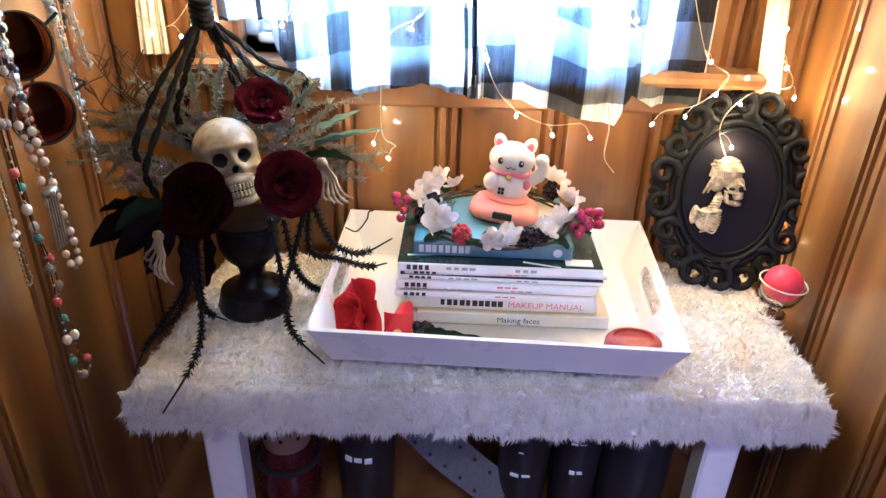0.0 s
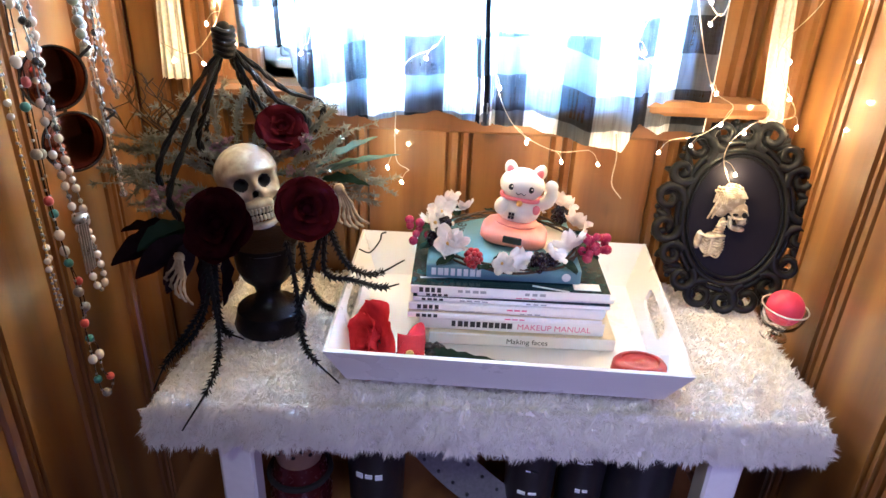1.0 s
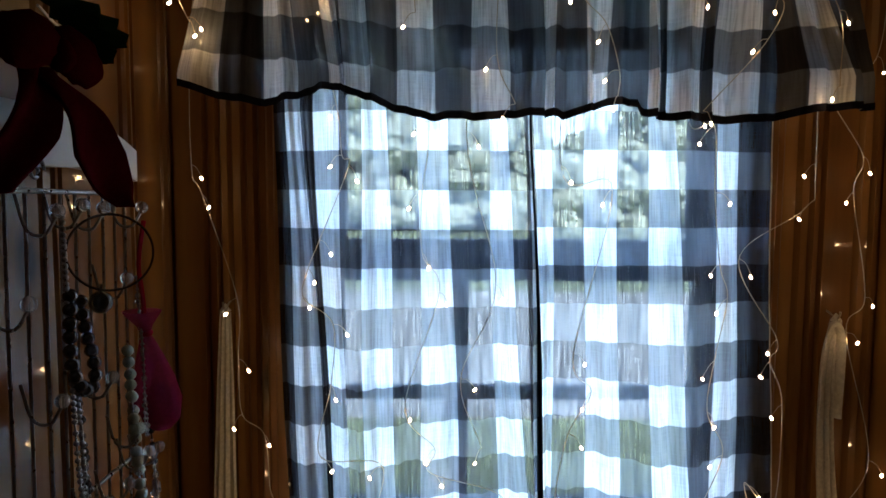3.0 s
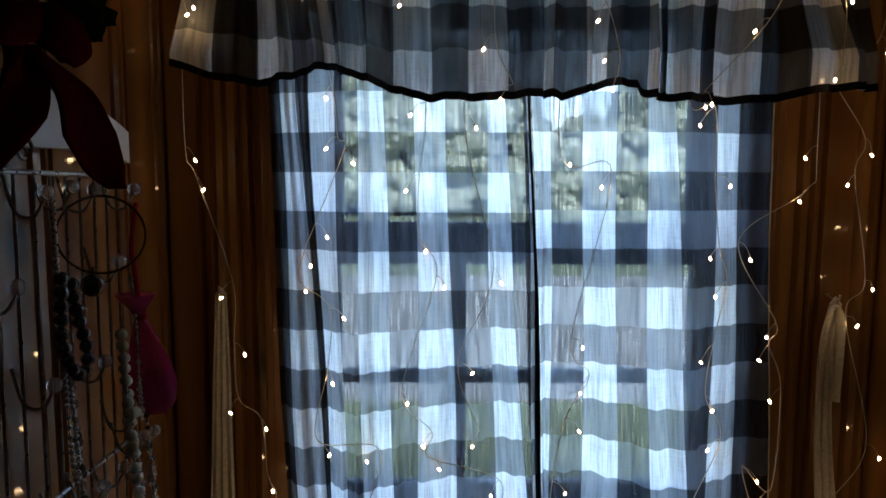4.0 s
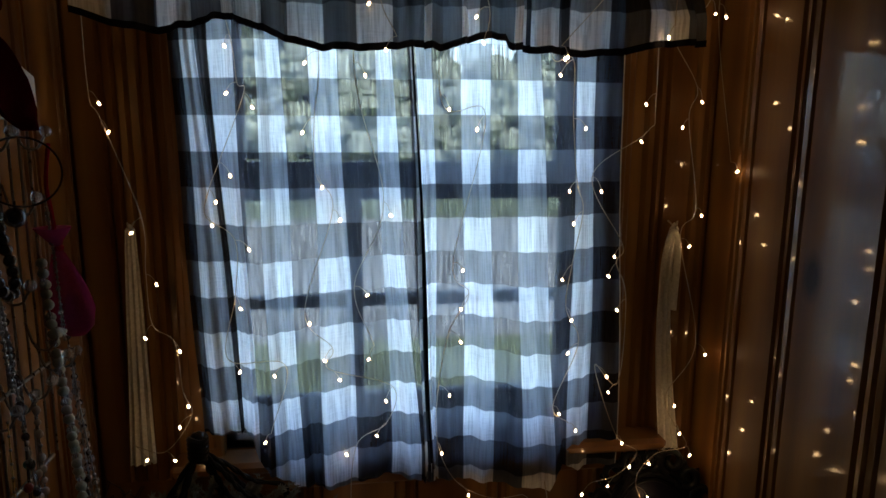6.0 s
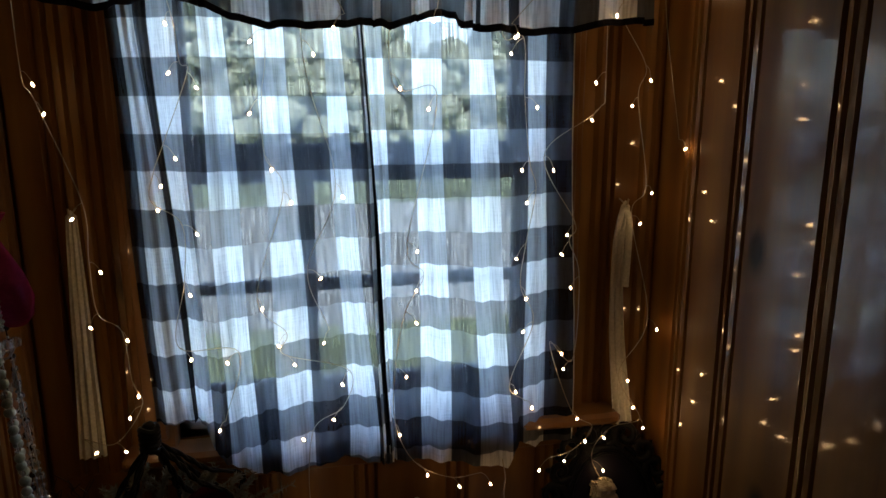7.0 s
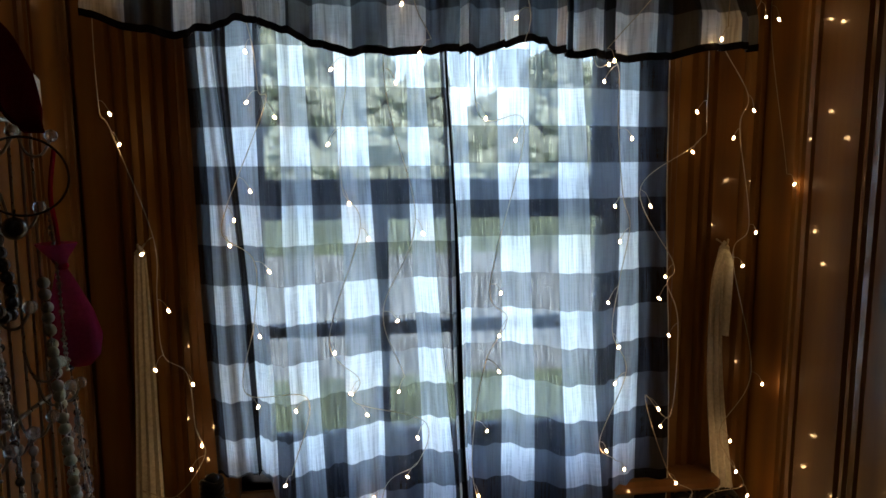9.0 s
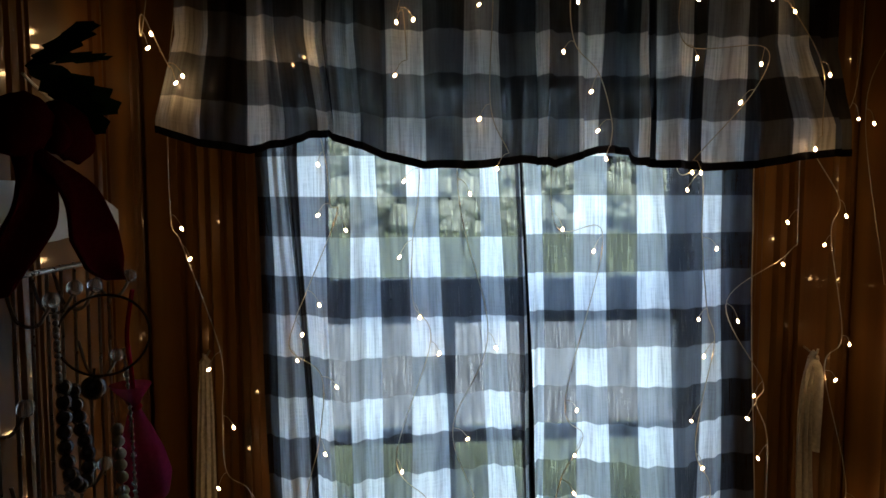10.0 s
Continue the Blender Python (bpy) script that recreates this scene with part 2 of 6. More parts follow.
PINE_WALL = pine("varnished_knotty_pine", (0.080, 0.026, 0.005), (0.20, 0.086, 0.018), (0.34, 0.17, 0.042))
PINE_TRIM = pine("dark_pine_trim", (0.11, 0.042, 0.011), (0.21, 0.092, 0.026), (0.29, 0.14, 0.045))
PINE_FLOOR = pine("dark_wood_floor", (0.06, 0.025, 0.010), (0.12, 0.055, 0.02), (0.17, 0.08, 0.03), 1, 0.4)
PLASTER = plain("painted_plaster", (0.45, 0.40, 0.36), 0.8, scale=8)
GINGHAM = gingham("sheer_black_white_check")
GINGHAM_DENSE = gingham("doubled_black_white_check", 0.05)
BLACK_HEM = cloth("black_hem", (0.015, 0.015, 0.02), 0.0, 0.2)
WHITE_CLOTH = cloth("cream_cotton", (0.80, 0.76, 0.66), 0.0, 0.3)
FUR = cloth("cream_pile", (0.96, 0.94, 0.91), 0.0, 0.5, scale=40, dim=0.9)
FUR_BASE = plain("pile_backing", (0.80, 0.76, 0.70), 0.95, scale=60, bump=0.5)
WHITE_PAINT = plain("white_paint", (0.78, 0.77, 0.76), 0.4, vary=0.08, scale=20, bump=0.05)
LACQUER = plain("white_lacquer", (0.80, 0.79, 0.78), 0.3, vary=0.02, scale=3, bump=0)
VINYL = plain("white_window_vinyl", (0.55, 0.57, 0.60), 0.45, vary=0.08)
PANE = glass("window_glass")
GRASS = plain("lawn", (0.15, 0.19, 0.10), 0.9, vary=0.5, scale=6)
# pale leaves: distance haze and sunlight are put into the colour
HEDGE = plain("hazed_hedge_leaves", (0.30, 0.35, 0.27), 0.8, vary=0.3, scale=3)
CONCRETE = plain("pale_concrete", (0.26, 0.285, 0.265), 0.85, vary=0.15, scale=5)
BULB = emitter("warm_bulb", (1.0, 0.60, 0.25), 3.3)
WIRE = plain("pale_copper_wire", (0.56, 0.48, 0.36), 0.4, 0.5, bump=0)

# ---- the setting ----
XL, XR, ZC, YB = -0.545, 0.487, 2.3, -3.0
WX0, WX1, WZ0, WZ1 = -0.345, 0.275, 0.785, 1.60


def block(g, x0, x1, y0, y1, z0, z1):
    g.box(x0, x1, y0, y1, z0, z1)


def setting(name, boxes, mat, label, category):
    g = G()
    for b in boxes:
        block(g, *b)
    return tagged(part(name, g, mat, smooth=False), label, category, "", "structure")


wall_north = setting("wall_north", [(-2.2, WX0, 0.012, 0.13, 0, ZC), (WX1, 2.2, 0.012, 0.13, 0, ZC), (WX0, WX1, 0.012, 0.13, 0, WZ0), (WX0, WX1, 0.012, 0.13, WZ1, ZC)],
                     PINE_TRIM, "window wall panelled in varnished knotty pine boards", "wall")
wall_west = setting("wall_west", [(XL - 0.12, XL - 0.012, YB, 0.012, 0, ZC)], PINE_TRIM, "side wall of varnished knotty pine boards", "wall")
wall_east = setting("wall_east", [(XR + 0.012, XR + 0.12, -0.95, 0.012, 0, ZC), (XR + 0.012, 2.2, -0.99, -0.95, 0, ZC), (2.2, 2.3, YB, -0.95, 0, ZC)], PINE_TRIM, "side wall of varnished knotty pine boards", "wall")
wall_south = setting("wall_south", [(-0.7, 2.3, YB - 0.1, YB, 0, ZC)], PLASTER, "plain painted wall behind the alcove", "wall")
floor = setting("floor", [(-0.7, 2.3, YB, 0.13, -0.1, 0.0)], PINE_FLOOR, "dark worn wooden floor", "floor")
ceiling = setting("ceiling", [(-2.2, 2.3, YB, 0.13, ZC, ZC + 0.1)], PLASTER, "plain pale painted ceiling", "ceiling")
ground = setting("ground", [(-300, 300, 0.6, 600, -0.6, -0.5)], GRASS, "mown green lawn outside the window", "ground")


def board_mesh(w, h):
    """A tongued board: chamfered, flat, with two beads along one edge. Width along x, face to -y, height along z."""
    prof = [(0, 0), (0.004, -0.010), (w - 0.040, -0.010), (w - 0.036, -0.002), (w - 0.030, -0.010), (w - 0.021, -0.012), (w - 0.017, -0.003),
            (w - 0.012, -0.012), (w - 0.004, -0.010), (w - 0.0005, 0.0)]
    g = G()
    n = len(prof)
    g.add([(x, y, z) for z in (0, h) for x, y in prof], [[i, i + 1, n + i + 1, n + i] for i in range(n - 1)] + [list(range(n))[::-1], list(range(n, 2 * n))])
    return mesh_of(g, PINE_WALL, False)


def boards(parent, edges, z0, z1, place):
    for a, b in zip(edges, edges[1:]):
        ob = part("board", board_mesh(b - a, z1 - z0), None, parent)
        ob.matrix_basis = place(a, z0)


north = lambda a, z: pose(a, 0.012, z)
east = lambda a, z: pose(XR + 0.012, -a, z, 0, 0, -90)
west = lambda a, z: pose(XL - 0.012, a, z, 0, 0, 90)
boards(wall_north, [-0.545, -0.46, WX0 - 0.06], WZ0 - 0.06, ZC, north)
boards(wall_north, [WX1 + 0.06, 0.40, XR], WZ0 - 0.06, ZC, north)
boards(wall_north, [-0.545, -0.375, -0.190, -0.024, 0.142, 0.312, XR], 0, WZ0 - 0.06, north)
boards(wall_north, [WX0 - 0.06, -0.190, -0.024, 0.142, WX1 + 0.06], WZ1 + 0.06, ZC, north)
boards(wall_east, [-0.01, 0.112, 0.240, 0.420, 0.59, 0.77, 0.96], 0, ZC, east)
boards(wall_west, [-1.6, -1.35, -1.12, -0.92, -0.72, -0.56, -0.42, -0.280, -0.108, 0.01], 0, ZC, west)

# window: casing, stool, sashes, panes
window = thing("window_1", (0, 0.05, WZ0), "double-hung window in a dark pine casing behind sheer curtains", "window", "", "structure")
for x0, x1 in ((WX0 - 0.06, WX0), (WX1, WX1 + 0.06)):
    g = G()
    g.box(x0, x1, -0.016, 0.012, WZ0 - 0.02, WZ1 + 0.06, 0.004)
    g.box(x0 + 0.012, x1 - 0.012, -0.021, -0.014, WZ0, WZ1 + 0.03, 0.003)
    part("casing", g, PINE_TRIM, window)
g = G()
g.box(WX0, WX1, -0.014, 0.012, WZ1, WZ1 + 0.06, 0.004)
part("casing", g, PINE_TRIM, window)
g = G()
g.box(-0.425, 0.416, -0.05, 0.012, WZ0 - 0.036, WZ0 - 0.014, 0.007)
part("stool", g, PINE_TRIM, window)
g = G()
g.box(-0.40, 0.385, -0.012, 0.012, WZ0 - 0.085, WZ0 - 0.036, 0.004)
part("apron", g, PINE_TRIM, window)
g = G()
for b in ((WX0, WX0 + 0.018, 0.012, 0.13, WZ0, WZ1), (WX1 - 0.018, WX1, 0.012, 0.13, WZ0, WZ1), (WX0, WX1, 0.012, 0.13, WZ0 - 0.014, WZ0 + 0.012), (WX0, WX1, 0.012, 0.13, WZ1 - 0.02, WZ1)):
    g.box(*b)
part("jamb", g, VINYL, window, smooth=False)


def sash(z0, z1, y, muntin):
    x0, x1 = WX0 + 0.018, WX1 - 0.018
    g = G()
    for b in ((x0, x0 + 0.025, z0, z1), (x1 - 0.025, x1, z0, z1), (x0 + 0.025, x1 - 0.025, z0, z0 + 0.05), (x0 + 0.025, x1 - 0.025, z1 - 0.035, z1)):
        g.box(b[0], b[1], y - 0.015, y + 0.015, b[2], b[3], 0.004)
    if muntin:
        g.box(-0.140, -0.112, y - 0.012, y + 0.012, z0 + 0.05, z1 - 0.035, 0.003)
        g.box(x0 + 0.025, x1 - 0.025, y - 0.011, y + 0.011, 1.006, 1.026, 0.003)
    fr = part("sash", g, VINYL, window)
    g = G()
    g.box(x0 + 0.020, x1 - 0.020, y - 0.002, y + 0.002, z0 + 0.045, z1 - 0.03)
    p = part("pane", g, PANE, fr, smooth=False)
    p.visible_shadow = False


sash(WZ0 + 0.012, 1.225, 0.045, True)
sash(1.20, WZ1 - 0.02, 0.085, False)

# beyond the window: a pale drive across the lawn and far trees of many clumps
driveway = setting("driveway", [(-60, 60, 4.4, 11.6, -0.5, -0.485)], CONCRETE, "pale concrete driveway across the lawn", "driveway")
g = G()
rng = random.Random(5)
for i in range(3600):
    x = rng.uniform(-17, 16)
    y = 34 + rng.uniform(-2, 5)
    r = rng.uniform(0.35, 1.0)
    g.ell((x, y, rng.uniform(0.0, 1.0) ** 0.8 * (lerp(x, (-8, 10.5), (-0.5, 10.0), (1.5, 4.8), (12, 5.2)) + 1.2 * math.sin(x * 0.7) + 1.0 * math.sin(x * 1.9)) - 0.6), (r, r, r * 0.8), 7, 5, None, lambda d: 1 + 0.35 * noise.noise(d * 3 + Vector((x, y, 0))))
tagged(part("hedge", g, HEDGE, smooth=False), "far green trees and shrubs across the lawn", "hedge", "", "stuff")


# ---- curtains ----
def gathered(count, upper, lower, z_upper, z_lower, y0, seed, depth, turn=((0, 0), (1, 0))):
    """A sheet of check cloth: u counts half checks, upper and lower are the x of each stripe's edge at two heights."""
    rs = random.Random(seed)
    waves = [(rs.uniform(0.30, 0.42), rs.uniform(0, 6.3), 0.55), (rs.uniform(0.75, 0.95), rs.uniform(0, 6.3), 0.45), (rs.uniform(1.7, 2.3), rs.uniform(0, 6.3), 0.22)]
    k = list(range(count))

    def place(u, z):
        f = min(1.15, max(-0.3, (z_upper - z) / (z_upper - z_lower)))
        x = float(np.interp(u, k, upper)) * (1 - f) + float(np.interp(u, k, lower)) * f
        drop = 0.6 + 0.4 * min(1, max(0, f))
        y = y0 + depth * drop * sum(a * math.sin(2 * math.pi * w * u + p + 0.5 * math.sin(3 * z + w)) for w, p, a in waves)
        wrinkle = 0.0016 * noise.noise(Vector((x * 60, z * 14, seed))) + 0.0010 * noise.noise(Vector((x * 140, z * 40, seed)))
        back = 0.036 * lerp(u, *turn)
        return Vector((x + 0.002 * math.sin(11 * z + 1.3 * u) + back * (x + 0.13) / 0.9, y + wrinkle + back, z))

    return place


def curtain(u0, u1, place, bottom, row_at, label):
    top = 1.67
    ob = thing("window_curtain", (place((u0 + u1) / 2, top).x, -0.08, top), label, "curtain", "check curtains")

    @functools.lru_cache(maxsize=None)
    def at(s, v):
        u = u0 + (u1 - u0) * s
        low = bottom(place(u, 0.78).x)
        return place(u, top + (low - top) * v)

    def uv(s, v):
        p = at(s, v)
        return (u0 + (u1 - u0) * s) / 2, row_at(p.x, p.z) / 2

    g = G()
    g.surf(at, 240, 90, uv)
    part("panel", g, GINGHAM, ob)
    g = G()
    g.surf(lambda s, v: at(s, 0.968 + 0.032 * v) + Vector((0, -0.0015, 0)), 240, 3, lambda s, v: uv(s, 0.968 + 0.032 * v))
    part("hem", g, GINGHAM_DENSE, ob, "doubled lower hem")
    return ob, at


def rows_left(x, z):
    sag = lerp(x, (-0.35, 0.018), (-0.24, 0.014), (-0.15, -0.004), (-0.07, -0.005)) * min(1.2, max(0, (1.22 - z) / 0.28))
    return (1.379 - z - sag) / 0.053 + 1.0


def rows_right(x, z):
    sag = lerp(x, (0.0, 0.002), (0.06, -0.001), (0.15, 0.020), (0.24, 0.014), (0.31, 0.012)) * min(1.5, max(0, (1.18 - z) / 0.2))
    return (1.381 - z - sag) / 0.0522


place_left = gathered(12, [-0.359, -0.332, -0.321, -0.291, -0.262, -0.225, -0.185, -0.142, -0.088, -0.061, -0.036, -0.027],
                      [-0.347, -0.304, -0.303, -0.281, -0.258, -0.214, -0.18, -0.127, -0.073, -0.029, -0.021, -0.007], 1.295, 0.854, -0.07, 3, 0.012, ((-0.5, 1), (0, 0.9), (2, 0.55), (3.4, 0)))
left_curtain, at_left = curtain(-0.5, 11, lambda u, z: place_left(u, z) + Vector((min(0, u) * 0.036, 0, 0)),
    lambda x: lerp(x, (-0.369, 0.821), (-0.312, 0.828), (-0.290, 0.821), (-0.281, 0.782), (-0.226, 0.737), (-0.174, 0.735), (-0.084, 0.749), (-0.038, 0.739), (-0.001, 0.734)),
    rows_left, "sheer black and white check curtain panel, its lower corner caught up")
place_right = gathered(9, [-0.03, -0.004, 0.039, 0.082, 0.124, 0.163, 0.219, 0.25, 0.291],
                       [-0.007, 0.005, 0.048, 0.098, 0.146, 0.199, 0.225, 0.264, 0.309], 1.361, 0.843, -0.062, 8, 0.010, ((5.2, 0), (6.5, 0.5), (8, 0.85)))
right_curtain, at_right = curtain(-0.4, 8, lambda u, z: place_right(u, z) + Vector((min(0, u) * 0.03, 0, 0)),
    lambda x: lerp(x, (-0.005, 0.730), (0.058, 0.731), (0.106, 0.717), (0.146, 0.704), (0.197, 0.697), (0.209, 0.731), (0.216, 0.741), (0.253, 0.721), (0.310, 0.725)),
    rows_right, "sheer black and white check curtain panel hanging straight")
g = G()
g.surf(lambda s, v: at_left(0.962 + 0.038 * s, v) + Vector((0, -0.002, 0)), 3, 90)
part("side_hem", g, BLACK_HEM, left_curtain, "black doubled edge")
g = G()
g.surf(lambda s, v: at_right(0.994 + 0.006 * s, 0.12 + 0.88 * v) + Vector((0.001, -0.002, 0)), 2, 90)
part("side_hem", g, WHITE_CLOTH, right_curtain, "thin pale selvedge")

valance = thing("valance", (0, -0.11, 1.43), "gathered black and white check valance across the window top", "valance")
place_valance = gathered(25, [-0.47, -0.429, -0.384, -0.347, -0.307, -0.286, -0.283, -0.252, -0.215, -0.166, -0.116, -0.072, -0.029, -0.015, 0.028, 0.061, 0.104, 0.119, 0.13, 0.174, 0.193, 0.249, 0.282, 0.336, 0.389],
                         [-0.488, -0.437, -0.385, -0.34, -0.298, -0.278, -0.276, -0.245, -0.215, -0.165, -0.117, -0.066, -0.025, -0.018, 0.029, 0.058, 0.106, 0.124, 0.13, 0.169, 0.188, 0.251, 0.297, 0.362, 0.408], 1.551, 1.482, -0.112, 21, 0.022)


@functools.lru_cache(maxsize=None)
def valance_at(s, v):
    u = 24 * s
    x = place_valance(u, 1.46).x
    low = lerp(x, (-0.489, 1.462), (-0.440, 1.446), (-0.380, 1.438), (-0.339, 1.445), (-0.284, 1.459), (-0.277, 1.452), (-0.251, 1.445), (-0.209, 1.430), (-0.167, 1.420), (-0.096, 1.420), (-0.039, 1.428), (-0.002, 1.421), (0.056, 1.440), (0.092, 1.438), (0.097, 1.425), (0.197, 1.418), (0.273, 1.422), (0.311, 1.431), (0.388, 1.439))
    low -= 0.006
    z = 1.72 + (low - 1.72) * v
    p = place_valance(u, z)
    p.y += 0.015 * max(0, abs(s - 0.5) - 0.42) / 0.08
    return p


def valance_rows(s, v):
    p = valance_at(s, v)
    lift = lerp(p.x, (-0.48, 0.024), (-0.35, 0.012), (-0.2, 0.0), (0.28, 0.0), (0.38, 0.006))
    return 12 * s, (1.477 + lift - p.z) / 0.106


g = G()
g.surf(valance_at, 320, 36, valance_rows)
part("panel", g, GINGHAM_DENSE, valance)
g = G()
g.surf(lambda s, v: valance_at(s, 0.968 + 0.034 * v) + Vector((0, -0.002, 0)), 320, 2)
part("hem", g, BLACK_HEM, valance, "black bound lower edge")

# ---- bench with its pile cover ----
bench = thing("bench", (0.02, -0.21, 0), "white painted bench with a thick cream shaggy cover", "bench")
FL, FR, BL, BR = (-0.436, -0.364), (0.452, -0.360), (-0.412, -0.02), (0.470, -0.012)
ZTOP, ZLOW = 0.447, 0.376


def bench_xy(s, d):
    """Plan of the cover: s along the front, d from front to back."""
    x = (FL[0] * (1 - s) + FR[0] * s) * (1 - d) + (BL[0] * (1 - s) + BR[0] * s) * d
    y = (FL[1] * (1 - s) + FR[1] * s) * (1 - d) + (BL[1] * (1 - s) + BR[1] * s) * d
    return x, y


def cover_at(s, w):
    """w runs over the front edge: underside, front, top, back."""
    if w < 0.12:
        d, z = 0.10 - 0.10 * w / 0.12, ZLOW
    elif w < 0.35:
        q = (w - 0.12) / 0.23
        d, z = -0.016 * math.sin(math.pi * q), ZLOW + (ZTOP - ZLOW) * q
    else:
        d, z = (w - 0.35) / 0.65, ZTOP
    if w >= 0.35:
        z -= 0.022 * max(0, 1 - d / 0.07) ** 2
    e = max(0, 1 - min(s, 1 - s) / 0.035)
    z -= 0.03 * e * e if w > 0.3 else 0
    z += 0.006 * noise.noise(Vector((s * 9, w * 7, 1))) if w > 0.12 else 0.004 * noise.noise(Vector((s * 30, 0, 1)))
    x, y = bench_xy(s, d)
    nub = 0.0075 * noise.noise(Vector((x * 75, y * 75, z * 75))) + 0.003 * noise.noise(Vector((x * 160, y * 160, z * 160)))
    return (x, y, z + nub) if w > 0.34 else (x, y - nub, z)


g = G()
g.surf(cover_at, 300, 150)
for side in (0.0, 1.0):
    g.surf(lambda p, q: (lambda a: (a[0], a[1], ZLOW + (a[2] - ZLOW) * q))(cover_at(side, 0.35 + 0.65 * p)), 30, 6)
cover = part("cover", g, FUR_BASE, bench, "thick cream shaggy pile")
g = G()
rng = random.Random(11)
for i in range(105000):
    s, w = rng.random(), rng.uniform(0.10, 1.0) if rng.random() < 0.62 else rng.uniform(0.10, 0.5)
    edge = rng.random()
    if edge < 0.10:
        side = rng.choice((0.0, 1.0))
        a = Vector(cover_at(side, rng.uniform(0.36, 0.95)))
        p = Vector((a.x, a.y, ZLOW + (a.z - ZLOW) * rng.random()))
        nrm = Vector((-1 if side == 0 else 1, 0, 0.2))
    else:
        p = Vector(cover_at(s, w))
        nrm = Vector((0, -0.15, 1)) if w > 0.37 else Vector((0, -1, 0.15 - 0.9 * max(0, (0.2 - w) / 0.1)))
    clump = Vector((noise.noise(p * 85), noise.noise(p * 85 + Vector((9, 2, 1))), noise.noise(p * 85 + Vector((3, 7, 5)))))
    d = (nrm + 2.0 * clump + 0.35 * Vector((rng.uniform(-1, 1), rng.uniform(-1, 1), rng.uniform(-1, 1)))).normalized()
    ln = rng.uniform(0.006, 0.0115)
    sd = d.orthogonal().normalized()
    sd = (Matrix.Rotation(rng.uniform(0, 6.28), 3, d) @ sd) * rng.uniform(0.00045, 0.0008)
    mid = p + d * ln * 0.6
    tip = p + d * ln + 1.3 * ln * Vector((clump.y, clump.z, clump.x - 0.3))
    k = len(g.v)
    g.v += [p - sd, p + sd, mid - sd * 0.9, mid + sd * 0.9, tip]
    g.f += [[k, k + 1, k + 3, k + 2], [k + 2, k + 3, k + 4]]
    g.m += [0, 0]
part("pile", g, FUR, bench, "curly cream pile tufts", kind="stuff")
g = G()
g.box(-0.38, 0.41, -0.345, -0.04, ZLOW - 0.02, ZLOW - 0.002, 0.004)
part("seat", g, WHITE_PAINT, bench)
for x, y in ((-0.335, -0.322), (0.338, -0.322), (-0.335, -0.06), (0.338, -0.05)):
    g = G()
    g.box(x - 0.024, x + 0.024, y - 0.02, y + 0.02, 0, ZLOW - 0.02, 0.004)
    part("leg", g, WHITE_PAINT, bench)

# ---- tray ----
tray = thing("serving_tray", (0.04, -0.25, 0.465), "white lacquered serving tray with handle slots on a shaggy bench", "tray")
TB = [(-0.182, -0.330), (0.226, -0.348), (0.246, -0.062), (-0.174, -0.050)]
TT = [(-0.205, -0.363), (0.243, -0.387), (0.276, -0.026), (-0.197, -0.013)]
TZ0, TZ1 = 0.462, 0.527


def tray_wall(i, slot):
    a0, a1, b0, b1 = (Vector((*p, z)) for p, z in ((TB[i], TZ0), (TB[(i + 1) % 4], TZ0), (TT[i], TZ1), (TT[(i + 1) % 4], TZ1)))
    at = lambda s, h: (a0 * (1 - s) + a1 * s) * (1 - h) + (b0 * (1 - s) + b1 * s) * h
    nrm = (a1 - a0).cross(b0 - a0).normalized() * 0.0045
    g = G()
    if not slot:
        g.add([at(s, h) - nrm * k for k in (0, 1) for s, h in ((0, 0), (1, 0), (1, 1), (0, 1))], [(0, 1, 2, 3), (7, 6, 5, 4), (3, 2, 6, 7), (0, 4, 5, 1), (0, 3, 7, 4), (1, 5, 6, 2)])
    else:
        n = 40
        outer, inner = [], []
        for j in range(n):
            w = 2 * math.pi * j / n
            c, s = math.cos(w), math.sin(w)
            k = 1 / max(abs(c), abs(s))
            outer.append((0.5 + 0.5 * c * k, 0.5 + 0.5 * s * k))
            e = (abs(c) ** 5 + abs(s) ** 5) ** -0.2
            inner.append((0.5 + 0.17 * c * e, 0.60 + 0.19 * s * e))
        ring = [at(*p) for p in outer] + [at(*p) for p in inner] + [at(*p) - nrm for p in outer] + [at(*p) - nrm for p in inner]
        f = []
        for j in range(n):
            q = (j + 1) % n
            f += [(j, q, n + q, n + j), (2 * n + q, 2 * n + j, 3 * n + j, 3 * n + q), (n + j, n + q, 3 * n + q, 3 * n + j), (q, j, 2 * n + j, 2 * n + q)]
        g.add(ring, f)
    part("side", g, LACQUER, tray, smooth=False)


for i in range(4):
    tray_wall(i, i in (1, 3))
g = G()
g.add([(*p, z) for z in (TZ0, TZ0 + 0.005) for p in TB], [(3, 2, 1, 0), (4, 5, 6, 7), (0, 1, 5, 4), (1, 2, 6, 5), (2, 3, 7, 6), (3, 0, 4, 7)])
part("base", g, LACQUER, tray, smooth=False)

